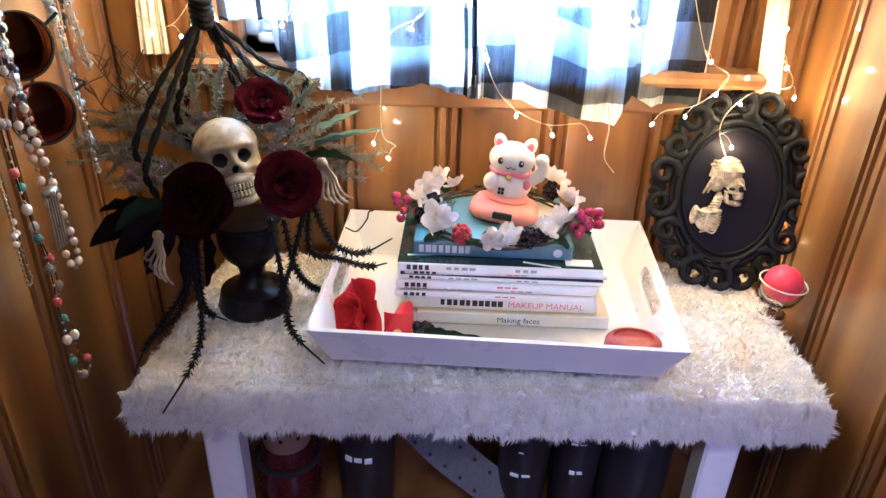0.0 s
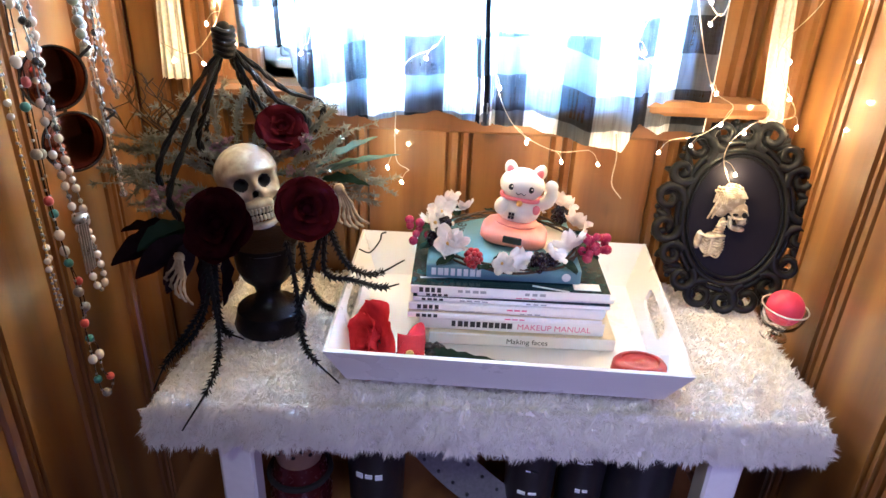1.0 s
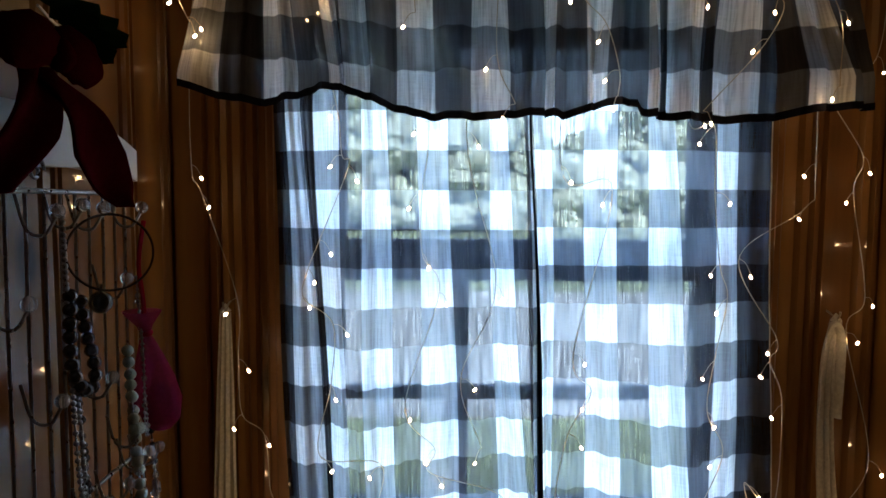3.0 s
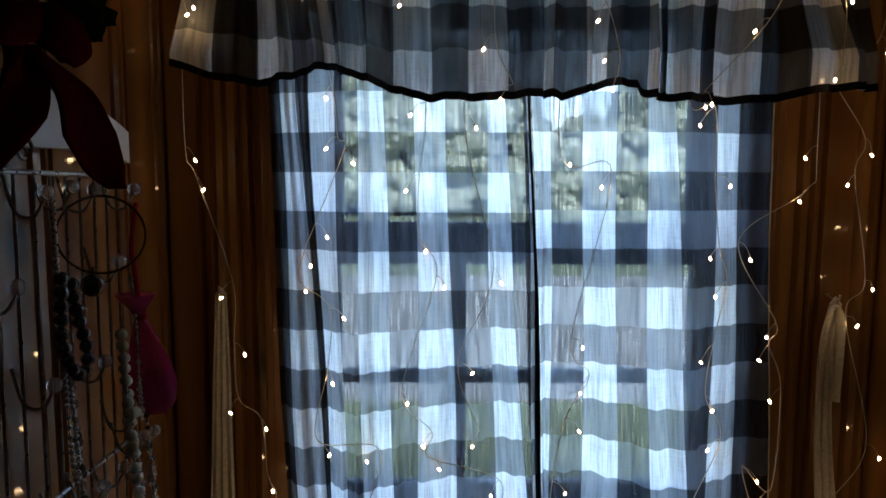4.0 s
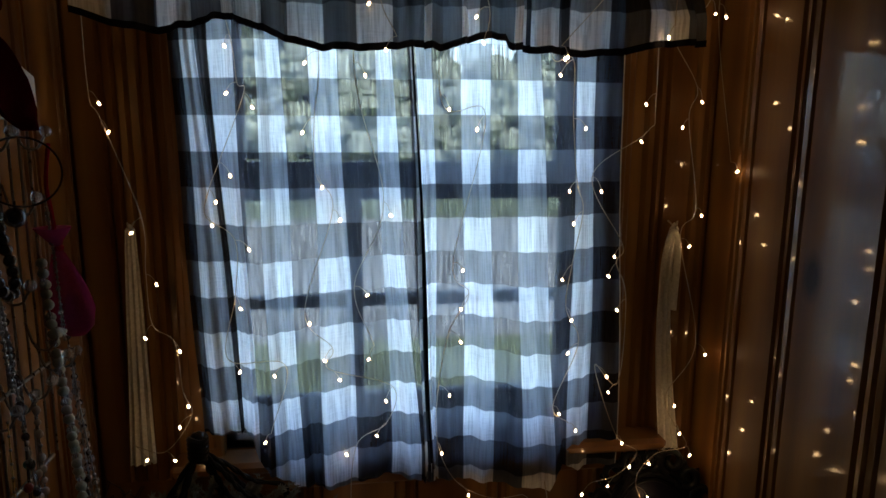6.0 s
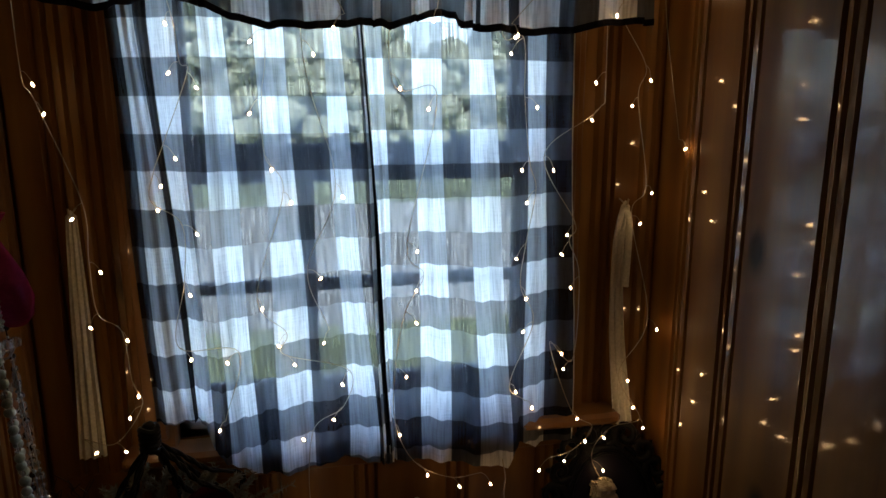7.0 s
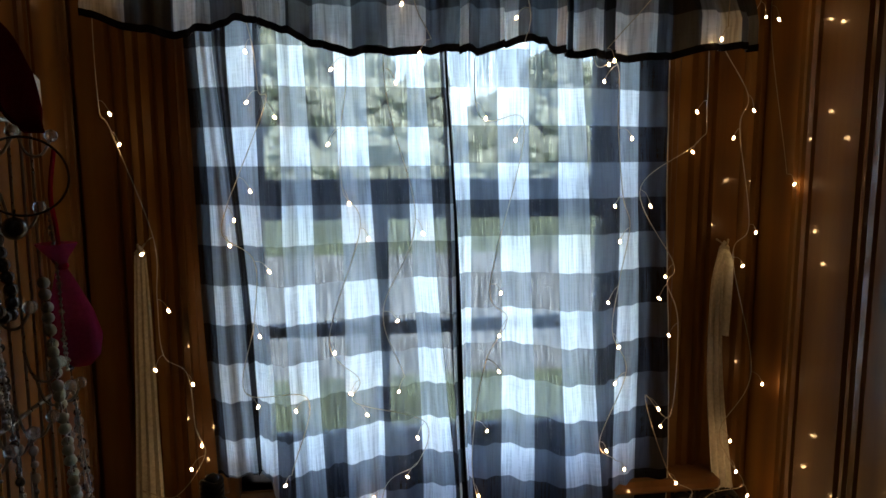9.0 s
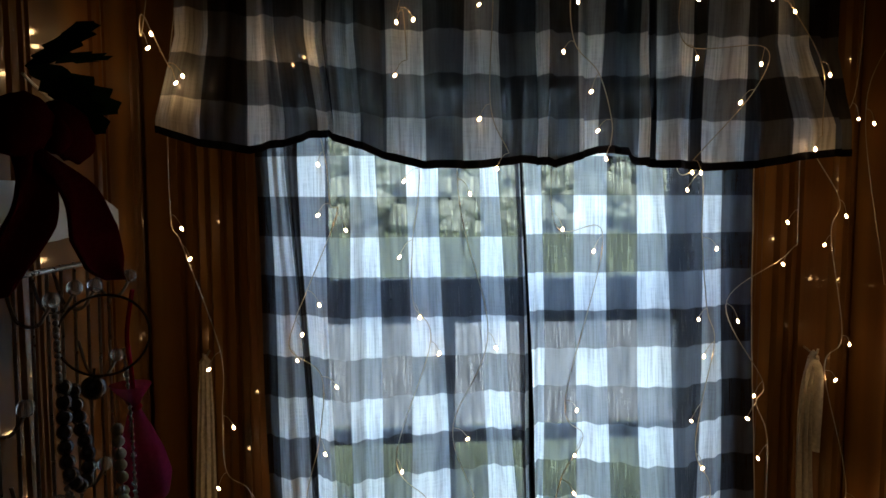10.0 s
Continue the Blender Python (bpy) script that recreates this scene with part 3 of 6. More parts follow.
# ---- string lights ----
lights_at = {
    "wall_left": (-0.095, [(-0.464, 1.513), (-0.467, 1.339), (-0.458, 1.301), (-0.439, 1.16), (-0.41, 1.084), (-0.431, 1.004), (-0.384, 0.982), (-0.377, 0.895), (-0.392, 0.862), (-0.402, 0.809), (-0.442, 0.812)]),
    "pane_a": (-0.09, [(-0.328, 1.542), (-0.314, 1.551), (-0.299, 1.419), (-0.3, 1.355), (-0.265, 1.336), (-0.3, 1.24), (-0.322, 1.202), (-0.329, 1.168), (-0.279, 1.132), (-0.295, 1.043), (-0.301, 0.944), (-0.25, 0.935), (-0.268, 0.827)]),
    "pane_b": (-0.09, [(-0.191, 1.398), (-0.197, 1.301), (-0.171, 1.222), (-0.146, 1.174), (-0.195, 1.016), (-0.174, 0.956), (-0.152, 0.924), (-0.081, 0.886), (-0.096, 0.828), (-0.144, 0.799), (-0.149, 0.667), (-0.128, 0.645)]),
    "pane_c": (-0.09, [(-0.106, 1.382), (-0.071, 1.18), (-0.108, 1.058), (-0.107, 0.956)]),
    "pane_d": (-0.09, [(0.016, 1.336), (0.058, 1.307), (0.039, 1.093), (0.037, 1.031), (0.037, 0.978), (0.02, 0.89), (0.008, 0.791), (0.053, 0.714), (0.107, 0.687), (0.161, 0.685)]),
    "pane_e": (-0.09, [(0.189, 1.41), (0.183, 1.387), (0.226, 1.309), (0.204, 1.214), (0.213, 1.163), (0.198, 1.074), (0.216, 1.007), (0.212, 0.952), (0.202, 0.848), (0.231, 0.817)]),
    "pane_f": (-0.112, [(0.31, 1.345), (0.306, 1.29), (0.247, 1.215), (0.273, 1.114), (0.265, 1.083), (0.282, 1.028), (0.275, 0.891), (0.271, 0.918), (0.303, 0.801), (0.319, 0.758), (0.283, 0.726), (0.239, 0.714)]),
    "wall_right": (-0.062, [(0.437, 1.485), (0.352, 1.448), (0.426, 1.351), (0.396, 1.311), (0.44, 1.169), (0.422, 1.118), (0.466, 0.929), (0.417, 0.838), (0.43, 0.786), (0.452, 0.744), (0.377, 0.733), (0.379, 0.668), (0.432, 0.568), (0.464, 0.515)]),
    "valance_a": (-0.14, [(-0.485, 1.549), (-0.481, 1.565), (-0.447, 1.518), (-0.455, 1.51)]),
    "valance_b": (-0.14, [(-0.18, 1.587), (-0.2, 1.584), (-0.202, 1.522)]),
    "valance_c": (-0.14, [(-0.102, 1.606), (-0.101, 1.472), (-0.079, 1.413)]),
    "valance_d": (-0.14, [(0.018, 1.612), (0.001, 1.553), (0.036, 1.506), (0.045, 1.459), (0.056, 1.425)]),
    "valance_e": (-0.14, [(0.167, 1.618), (0.168, 1.548), (0.25, 1.542), (0.225, 1.495), (0.177, 1.408)]),
    "valance_f": (-0.14, [(0.291, 1.606), (0.261, 1.621), (0.34, 1.53), (0.325, 1.438)]),
    "corner": (-0.09, [(0.482, 1.594), (0.439, 1.476), (0.479, 1.243)]),
}
bulb_g = G()
bulb_g.ell((0, 0, 0), (0.0017, 0.0017, 0.0029), 8, 6)
BULB_MESH = mesh_of(bulb_g, BULB)
for strand, (y, spots) in lights_at.items():
    rs = random.Random(len(spots) * 7 + int(abs(y) * 1000) + int(spots[0][0] * 100))
    ob = thing("string_light", (spots[0][0], y, 1.72), "thin wire string of warm fairy lights hanging by the window", "string light", "fairy light strands")
    keys, wire = [], G()
    mx = sum(p[0] for p in spots) / len(spots)
    keys.append(Vector((spots[0][0] + 0.01, y + 0.01, 1.70)))
    for x, z in spots:
        p = Vector((x, y, z))
        off = Vector((rs.choice((-1, 1)) * rs.uniform(0.006, 0.02), rs.uniform(0.002, 0.008), rs.uniform(0.012, 0.024)))
        if strand == "wall_right" and z < 0.7 or x > 0.43:
            off.x = -abs(off.x)
        q = p + off
        keys.append(q)
        wire.tube(curve_pts([q, (p + q) / 2 + Vector((0, -0.002, 0.006)), p + Vector((0, 0, 0.003))], 5), 0.00045, 5)
        b = part("bulb", BULB_MESH, None, ob)
        b.matrix_basis = Matrix.Translation(p) @ Euler((rs.uniform(-0.6, 0.6), rs.uniform(-0.9, 0.9), 0)).to_matrix().to_4x4()
    wire.tube(curve_pts(keys, 10 * len(keys)), 0.0007, 5)
    part("wire", wire, WIRE, ob)

# bare wire ends
g = G()
g.tube(curve_pts([(0.178, -0.10, 0.735), (0.184, -0.10, 0.70), (0.183, -0.10, 0.66), (0.20, -0.10, 0.637)], 14), 0.0009, 5)
tagged(part("loose_wire", g, WIRE), "loose pale wire end hanging below the curtain", "wire")

# ---- curtain tiebacks ----
def strap(name, keys, w, label):
    ob = thing(name, keys[-1], label, "tieback", "curtain tiebacks")
    pts = curve_pts(keys, 30)
    g = G()
    for k, off in enumerate((-0.006, 0.006)):
        def at(s, v, off=off, k=k):
            p = pts[min(30, int(round(v * 30)))]
            wid = w * (0.42 + 0.50 * v)
            return p + Vector(((s - 0.5) * wid + off * 0.6 * v, off * 0.5 + 0.0025 * math.sin(s * 16 + 3 * k) * (0.4 + v), 0))
        g.surf(at, 16, 30)
    g.tube([pts[0] + Vector((-0.004, 0, 0)), pts[0] + Vector((0, 0, 0.008)), pts[0] + Vector((0.004, 0, 0))], 0.005, 8)
    part("band", g, WHITE_CLOTH, ob)
    g = G()
    g.tube(curve_pts([keys[0] + Vector((0, 0.022, 0.012)) if isinstance(keys[0], Vector) else Vector(keys[0]) + Vector((0, 0.024, 0.012)), Vector(keys[0]) + Vector((0, -0.004, 0.006)), Vector(keys[0]) + Vector((0, -0.010, 0.016))], 10), 0.0016, 6)
    part("hook", g, WIRE, ob, "small brass hook")
    return ob


strap("curtain_tieback", [(-0.463, -0.022, 1.150), (-0.464, -0.025, 1.05), (-0.466, -0.028, 0.90), (-0.468, -0.03, 0.772)], 0.034, "cream cloth curtain tieback hanging slack on the pine wall")
loop = strap("curtain_tieback", [(0.414, -0.022, 1.140), (0.405, -0.022, 1.07), (0.409, -0.024, 0.92), (0.428, -0.03, 0.742)], 0.036, "cream cloth tieback looped over a hook on the pine wall")
g = G()
g.tube(curve_pts([(0.396, -0.026, 1.0), (0.398, -0.028, 1.10), (0.407, -0.03, 1.138), (0.42, -0.028, 1.11), (0.42, -0.026, 1.0)], 24), 0.007, 8, flat=0.5)
part("loop", g, WHITE_CLOTH, loop)

# ---- books and magazines in the tray ----
PAPER = plain("page_edges", (0.72, 0.69, 0.62), 0.8, vary=0.12, scale=120)
SPINE_WHITE = plain("glossy_white_cover", (0.78, 0.76, 0.78), 0.35, vary=0.06, scale=30, bump=0.03)
COVER_TEAL = plain("dark_teal_cover", (0.015, 0.045, 0.05), 0.22, vary=0.6, scale=18, bump=0.03)
COVER_CREAM = plain("cream_cover", (0.70, 0.62, 0.46), 0.4, vary=0.15, scale=16, bump=0.03)
COVER_BLUE = plain("pale_blue_cover", (0.13, 0.26, 0.32), 0.35, vary=0.25, scale=14, bump=0.03)
INK = plain("black_ink", (0.02, 0.02, 0.025), 0.5, vary=0.1)
INK_PINK = plain("pink_ink", (0.65, 0.14, 0.28), 0.5, vary=0.1)
INK_GREY = plain("grey_ink", (0.30, 0.30, 0.33), 0.5, vary=0.1)
INK_WHITE = plain("white_ink", (0.75, 0.78, 0.80), 0.5, vary=0.1)


def writing(text, parent, m, size, mat, name="lettering"):
    cu = bpy.data.curves.new("lettering", "FONT")
    cu.body, cu.size, cu.extrude = text, size, 0.0001
    tmp = bpy.data.objects.new("lettering", cu)
    scene.collection.objects.link(tmp)
    me = bpy.data.meshes.new_from_object(tmp.evaluated_get(bpy.context.evaluated_depsgraph_get()))
    bpy.data.objects.remove(tmp)
    bpy.data.curves.remove(cu)
    me.transform(m)
    me.materials.clear()
    me.materials.append(mat)
    return part(name, me, None, parent)


def book(name, x0, x1, y0, depth, z0, z1, turn, spine, top, label, bars=(), hard=False):
    """A book or magazine lying flat, its spine to -y."""
    cx, cy = (x0 + x1) / 2, y0 + depth / 2
    m = pose(cx, cy, 0, 0, 0, turn)
    w, d = (x1 - x0) / 2, depth / 2
    ob = thing(name, (cx, cy, z0), label, "book" if hard else "magazine", "stack of books and magazines")
    t = 0.0022 if hard else 0.0006
    g = G()
    g.box(-w + 0.003, w - 0.003, -d + 0.002, d - 0.003, z0 + t, z1 - t, 0, m)
    part("pages", g, PAPER, ob, smooth=False)
    g = G()
    g.box(-w, w, -d, d, z1 - t, z1, t * 0.4, m)
    part("front_cover", g, top, ob)
    g = G()
    g.box(-w, w, -d, d, z0, z0 + t, t * 0.4, m)
    part("back_cover", g, spine, ob)
    g = G()
    g.box(-w, w, -d - 0.0012, -d + 0.0016, z0 + 0.0003, z1 - 0.0003, min(0.002, (z1 - z0) * 0.3), m)
    sp = part("spine", g, spine, ob)
    for a, b, h, mat in bars:
        g = G()
        zc = (z0 + z1) / 2
        n = max(1, round((b - a) / 0.009))
        rs = random.Random(int(a * 1e4))
        for k in range(n):
            u = a + (b - a) * k / n
            g.box(u, u + (b - a) / n * rs.uniform(0.6, 0.85), -d - 0.0018, -d - 0.0011, zc - h / 2 * (z1 - z0), zc + h / 2 * (z1 - z0), 0, m)
        part("lettering_bar", g, mat, sp, smooth=False)
    return ob, m, w, d, sp


Z = 0.468
bk, m, w, d, sp = book("book", -0.076, 0.184, -0.252, 0.185, Z, Z + 0.019, -1.0, SPINE_WHITE, COVER_CREAM, "white softcover book at the bottom of the stack", hard=True)
writing("Making faces", sp, m @ pose(-0.022, -d - 0.0016, Z + 0.0055, 90), 0.0115, INK)
bk, m, w, d, sp = book("book", -0.090, 0.168, -0.244, 0.185, Z + 0.019, Z + 0.040, -1.5, SPINE_WHITE, COVER_CREAM, "white hardback book with black and pink lettering on its spine", bars=((-0.083, 0.003, 0.42, INK),), hard=True)
writing("MAKEUP MANUAL", sp, m @ pose(0.008, -d - 0.0016, Z + 0.025, 90), 0.0125, INK_PINK)
zz = Z + 0.040
for k, (th, dx, turn, cover) in enumerate(((0.009, -0.004, -1.2, COVER_CREAM), (0.006, -0.002, -2.0, COVER_TEAL), (0.011, -0.003, -1.0, SPINE_WHITE), (0.006, 0.004, -1.8, COVER_TEAL), (0.007, 0.008, -0.6, SPINE_WHITE), (0.013, 0.000, -1.4, COVER_TEAL))):
    bars = ((-0.122, -0.090, 0.55, INK),) + (((-0.07, -0.03, 0.3, INK_GREY), (0.02, 0.05, 0.3, INK_GREY)) if k % 2 else ((0.0, 0.03, 0.2, INK_PINK),))
    mg, m, w, d, sp = book("magazine", -0.102 + dx, 0.166 + dx, -0.250 + 0.004 * math.sin(k * 2.1), 0.20, zz, zz + th, turn, SPINE_WHITE, cover, "glossy fashion magazine with a white spine in the stack", bars)
    zz += th + 0.0003
# pale marks on the uppermost cover
g = G()
g.box(0.086, 0.122, -0.094, -0.076, zz, zz + 0.0004, 0, m)
part("price_label", g, INK_WHITE, mg, smooth=False)
for a, b, y, t in ((-0.122, -0.075, -0.082, 6), (0.03, 0.08, -0.090, -14), (0.06, 0.10, -0.060, 24), (-0.10, -0.02, 0.03, 40)):
    g = G()
    g.box(0, b - a, 0, 0.0035, zz, zz + 0.0004, 0, m @ pose(a, y, 0, 0, 0, t))
    part("cover_mark", g, INK_WHITE, mg, smooth=False)
bk, m, w, d, sp = book("book", -0.082, 0.128, -0.232, 0.165, zz, zz + 0.021, -1.5, COVER_BLUE, COVER_BLUE, "pale blue hardback book lying on the magazines", bars=((-0.098, -0.028, 0.5, INK_WHITE),), hard=True)
zb = zz + 0.021
g = G()
g.lathe([(0.0, 0.0006), (0.006, 0.0006), (0.006, 0)], 16, m @ pose(0.085, -d - 0.0012, zz + 0.0105, 90))
part("emblem", g, INK_WHITE, sp)
writing("Make up", bk, m @ pose(-0.062, -0.01, zb + 0.0004, 0, 0, 80), 0.030, INK)
g = G()
g.box(0.03, 0.095, -0.02, 0.06, zb, zb + 0.0004, 0, m)
part("cover_picture", g, COVER_CREAM, bk, smooth=False)
BOOK_TOP = zb

# ---- lucky cat ----
CAT_WHITE = plain("cream_glazed_plastic", (0.80, 0.74, 0.62), 0.35, vary=0.06, scale=20, bump=0.02)
CAT_PINK = plain("salmon_plastic", (0.85, 0.30, 0.23), 0.38, vary=0.08, scale=20, bump=0.02)
CAT_COLLAR = plain("pink_collar_paint", (0.80, 0.22, 0.24), 0.4, vary=0.08)
GOLD = plain("gold_paint", (0.75, 0.48, 0.16), 0.3, 0.6)
SOLAR = plain("dark_solar_cell", (0.03, 0.03, 0.035), 0.15)
cat = G()
M0 = pose(0.040, -0.140, BOOK_TOP, -4, 5, -10) @ Matrix.Diagonal((1.12, 1.1, 1.04, 1))


def cat_add(fn):
    k = len(cat.v)
    fn()
    for i in range(k, len(cat.v)):
        cat.v[i] = M0 @ cat.v[i]


def cushion():
    n, prof = 40, [(0.0, 0.0), (0.038, 0.0), (0.043, 0.005), (0.043, 0.013), (0.038, 0.020), (0.029, 0.024), (0.0, 0.025)]
    k = len(cat.v)
    for r, z in prof:
        for j in range(n):
            wv = 2 * math.pi * j / n
            e = (abs(math.cos(wv)) ** 4 + abs(math.sin(wv)) ** 4) ** -0.25
            cat.v.append(Vector((r * e * math.cos(wv), 0.85 * r * e * math.sin(wv), z)))
    for i in range(len(prof) - 1):
        for j in range(n):
            cat.f.append([k + i * n + j, k + i * n + (j + 1) % n, k + (i + 1) * n + (j + 1) % n, k + (i + 1) * n + j])
            cat.m.append(1)


cat.mat = 1
cat_add(cushion)
cat_add(lambda: cat.ell((0, 0.004, 0.026), (0.030, 0.028, 0.006), 24, 8))
cat.mat = 0
cat_add(lambda: cat.ell((0, 0.004, 0.046), (0.0285, 0.025, 0.024), 28, 16))
cat_add(lambda: cat.ell((-0.001, 0, 0.081), (0.0285, 0.024, 0.0225), 30, 18))
for sx in (-1, 1):
    cat_add(lambda: cat.ell((sx * 0.018, 0.002, 0.099), (0.0085, 0.006, 0.013), 14, 10, pose(0, 0, 0, 0, sx * 18, 0)))
cat.mat = 2
for sx in (-1, 1):
    cat_add(lambda: cat.ell((sx * 0.0182, -0.0028, 0.098), (0.0048, 0.0025, 0.008), 12, 8, pose(0, 0, 0, 0, sx * 18, 0)))
cat_add(lambda: cat.tube([(0.0245 * math.cos(a), 0.003 + 0.0215 * math.sin(a), 0.0635 + 0.001 * math.sin(3 * a)) for a in np.linspace(0, 6.283, 33)[:-1]], 0.0030, 8, True))
cat_add(lambda: cat.ell((0.0225, -0.013, 0.052), (0.005, 0.003, 0.007), 12, 8))
cat.mat = 0
cat_add(lambda: cat.tube(curve_pts([(0.022, 0.002, 0.056), (0.033, -0.004, 0.062), (0.038, -0.008, 0.076), (0.036, -0.010, 0.086)], 12), [0.0085] * 6 + [0.0075] * 7, 12))
cat_add(lambda: cat.ell((0.0355, -0.011, 0.088), (0.0085, 0.008, 0.0085), 14, 10))
cat_add(lambda: cat.ell((-0.022, -0.014, 0.050), (0.009, 0.008, 0.012), 14, 10))
cat.mat = 3
cat_add(lambda: cat.ell((0.0, -0.0235, 0.061), (0.0042, 0.004, 0.0042), 12, 8))
cat.mat = 4
for sx in (-1, 1):
    cat_add(lambda: cat.ell((sx * 0.0125 - 0.001, -0.0212, 0.0815), (0.0036, 0.0022, 0.0046), 12, 8))
cat_add(lambda: cat.tube(curve_pts([(-0.0065, -0.0238, 0.0755), (-0.0035, -0.0246, 0.0735), (0, -0.0246, 0.0758), (0.0035, -0.0246, 0.0735), (0.0055, -0.0238, 0.0755)], 14), 0.0006, 5))
cat_add(lambda: cat.box(-0.012, 0.012, -0.0385, -0.034, 0.007, 0.0165, 0.001))
for k in range(4):
    cat_add(lambda: cat.box(-0.011 + 0.004 * (k % 2), -0.0075 + 0.004 * (k % 2), -0.0222, -0.0205, 0.0365 + 0.005 * (k // 2), 0.0405 + 0.005 * (k // 2)))
cat.mat = 0
for sx in (-1, 1):
    cat_add(lambda: cat.ell((sx * 0.0125, -0.0233, 0.083), (0.0011, 0.0006, 0.0013), 8, 6))
tagged(part("lucky_cat", cat, [CAT_WHITE, CAT_PINK, CAT_COLLAR, GOLD, SOLAR]), "small waving cream lucky cat on a salmon pink base", "figurine")

# ---- wreath of blossoms and berries on the book ----
PETAL_WHITE = cloth("white_silk_petal", (0.82, 0.76, 0.74), 0.0, 0.35, scale=60)
BERRY_BLACK = plain("black_berry", (0.015, 0.008, 0.018), 0.25, vary=0.3, bump=0.1)
BERRY_RED = plain("red_raspberry", (0.38, 0.02, 0.03), 0.3, vary=0.3, bump=0.1)
BERRY_PINK = plain("magenta_grape", (0.42, 0.03, 0.10), 0.25, vary=0.4, scale=80, bump=0.05)
LEAF_DARK = cloth("dark_silk_leaf", (0.02, 0.035, 0.028), 0.0, 0.25, scale=80)
TWIG = plain("brown_twig", (0.06, 0.035, 0.02), 0.8)
wreath = thing("berry_wreath", (0.035, -0.15, BOOK_TOP), "artificial wreath of white blossoms and dark berries on a book", "wreath")
WC = Vector((0.030, -0.156, BOOK_TOP + 0.005))


def ring_at(deg, r=1.0, up=0.0):
    a = radians(deg)
    return WC + Vector((0.102 * r * math.cos(a), 0.092 * r * math.sin(a), up))


g = G()
for k in range(3):
    g.tube([ring_at(a, 1 + 0.03 * math.sin(a / 17 + k * 2), 0.004 * math.cos(a / 23 + 2 * k)) for a in range(0, 360, 8)], 0.0018, 6, True)
part("hoop", g, TWIG, wreath)


def petal_surf(g, m, length, width, cup, curl):
    def at(s, v):
        x = (s - 0.5) * width * math.sin(math.pi * min(1, 0.12 + 0.80 * v)) ** 0.7
        return m @ Vector((x, length * v, cup * (2 * s - 1) ** 2 * 0.4 + curl * v * v + 0.0015 * math.sin(9 * s + 7 * v)))
    g.surf(at, 6, 7)


def blossom(p, tilt, size, seed):
    rs = random.Random(seed)
    fl = G()
    base = Matrix.Translation(p) @ Euler((radians(tilt[0]), radians(tilt[1]), rs.uniform(0, 6))).to_matrix().to_4x4()
    for k in range(5):
        petal_surf(fl, base @ pose(0, 0, 0, rs.uniform(-8, 24), 0, 72 * k + rs.uniform(-8, 8)), size * rs.uniform(0.9, 1.1), size * 0.85, size * 0.3, size * 0.25)
    ob = part("blossom", fl, PETAL_WHITE, wreath, "white silk blossom")
    c = G()
    c.ell(base @ Vector((0, 0, size * 0.12)), size * 0.12, 8, 6)
    part("centre", c, GOLD, ob)


def bramble(p, r, mat, label):
    b = G()
    n = 26
    for k in range(n):
        z = 1 - 2 * (k + 0.5) / n
        a = k * 2.39996
        q = Vector((math.sqrt(1 - z * z) * math.cos(a), math.sqrt(1 - z * z) * math.sin(a), z * 1.15))
        b.ell(p + q * r * 0.78, r * 0.33, 8, 6)
    b.ell(p, r * 0.8, 10, 8)
    part("berry", b, mat, wreath, label)


for k, (deg, r, up, tilt, size) in enumerate(((178, 1.02, 0.018, (40, -20), 0.026), (165, 0.98, 0.030, (50, -10), 0.022), (212, 1.0, 0.014, (55, -15), 0.026), (150, 0.95, 0.036, (60, 10), 0.02), (272, 1.06, 0.006, (65, 0), 0.027), (325, 0.98, 0.016, (55, 20), 0.026), (12, 0.98, 0.020, (45, 25), 0.025), (50, 0.9, 0.036, (60, 15), 0.026), (130, 0.9, 0.02, (40, 0), 0.018), (190, 1.06, 0.030, (55, -30), 0.022), (225, 1.03, 0.022, (60, -10), 0.020), (300, 1.05, 0.018, (60, 10), 0.020), (335, 1.05, 0.026, (50, 25), 0.022), (262, 1.10, 0.014, (70, -5), 0.018), (30, 0.95, 0.040, (50, 20), 0.022), (60, 0.92, 0.03, (55, 0), 0.020))):
    blossom(ring_at(deg, r, up), tilt, size, 30 + k)
for deg, r, up, size, mat, lab in ((240, 1.02, 0.010, 0.0125, BERRY_RED, "red raspberry"), (262, 0.96, 0.008, 0.012, BERRY_BLACK, "glossy blackberry"), (290, 1.0, 0.010, 0.013, BERRY_BLACK, "glossy blackberry"), (305, 0.96, 0.010, 0.011, BERRY_BLACK, "glossy blackberry"),
                                   (195, 1.05, 0.012, 0.013, BERRY_BLACK, "glossy blackberry"), (340, 0.9, 0.016, 0.012, BERRY_BLACK, "glossy blackberry"), (35, 0.98, 0.02, 0.013, BERRY_BLACK, "glossy blackberry"), (186, 0.9, 0.026, 0.010, BERRY_BLACK, "glossy blackberry")):
    bramble(ring_at(deg, r, up), size, mat, lab)
rs = random.Random(4)
for cdeg, n in ((345, 16), (176, 9)):
    for k in range(n):
        b = G()
        b.ell(ring_at(cdeg, 1.22, 0.012) + Vector((rs.uniform(-0.018, 0.018), rs.uniform(-0.02, 0.012), rs.uniform(-0.022, 0.016))), rs.uniform(0.0055, 0.0075), 10, 7)
        part("grape", b, BERRY_PINK, wreath, "small magenta berry")
for k in range(12):
    lf = G()
    petal_surf(lf, Matrix.Translation(ring_at(k * 30 + 14, 1.03, 0.004)) @ pose(0, 0, 0, rs.uniform(-10, 30), 0, k * 30 + rs.uniform(-130, -50)), 0.03, 0.016, 0.004, -0.004)
    part("leaf", lf, LEAF_DARK, wreath)

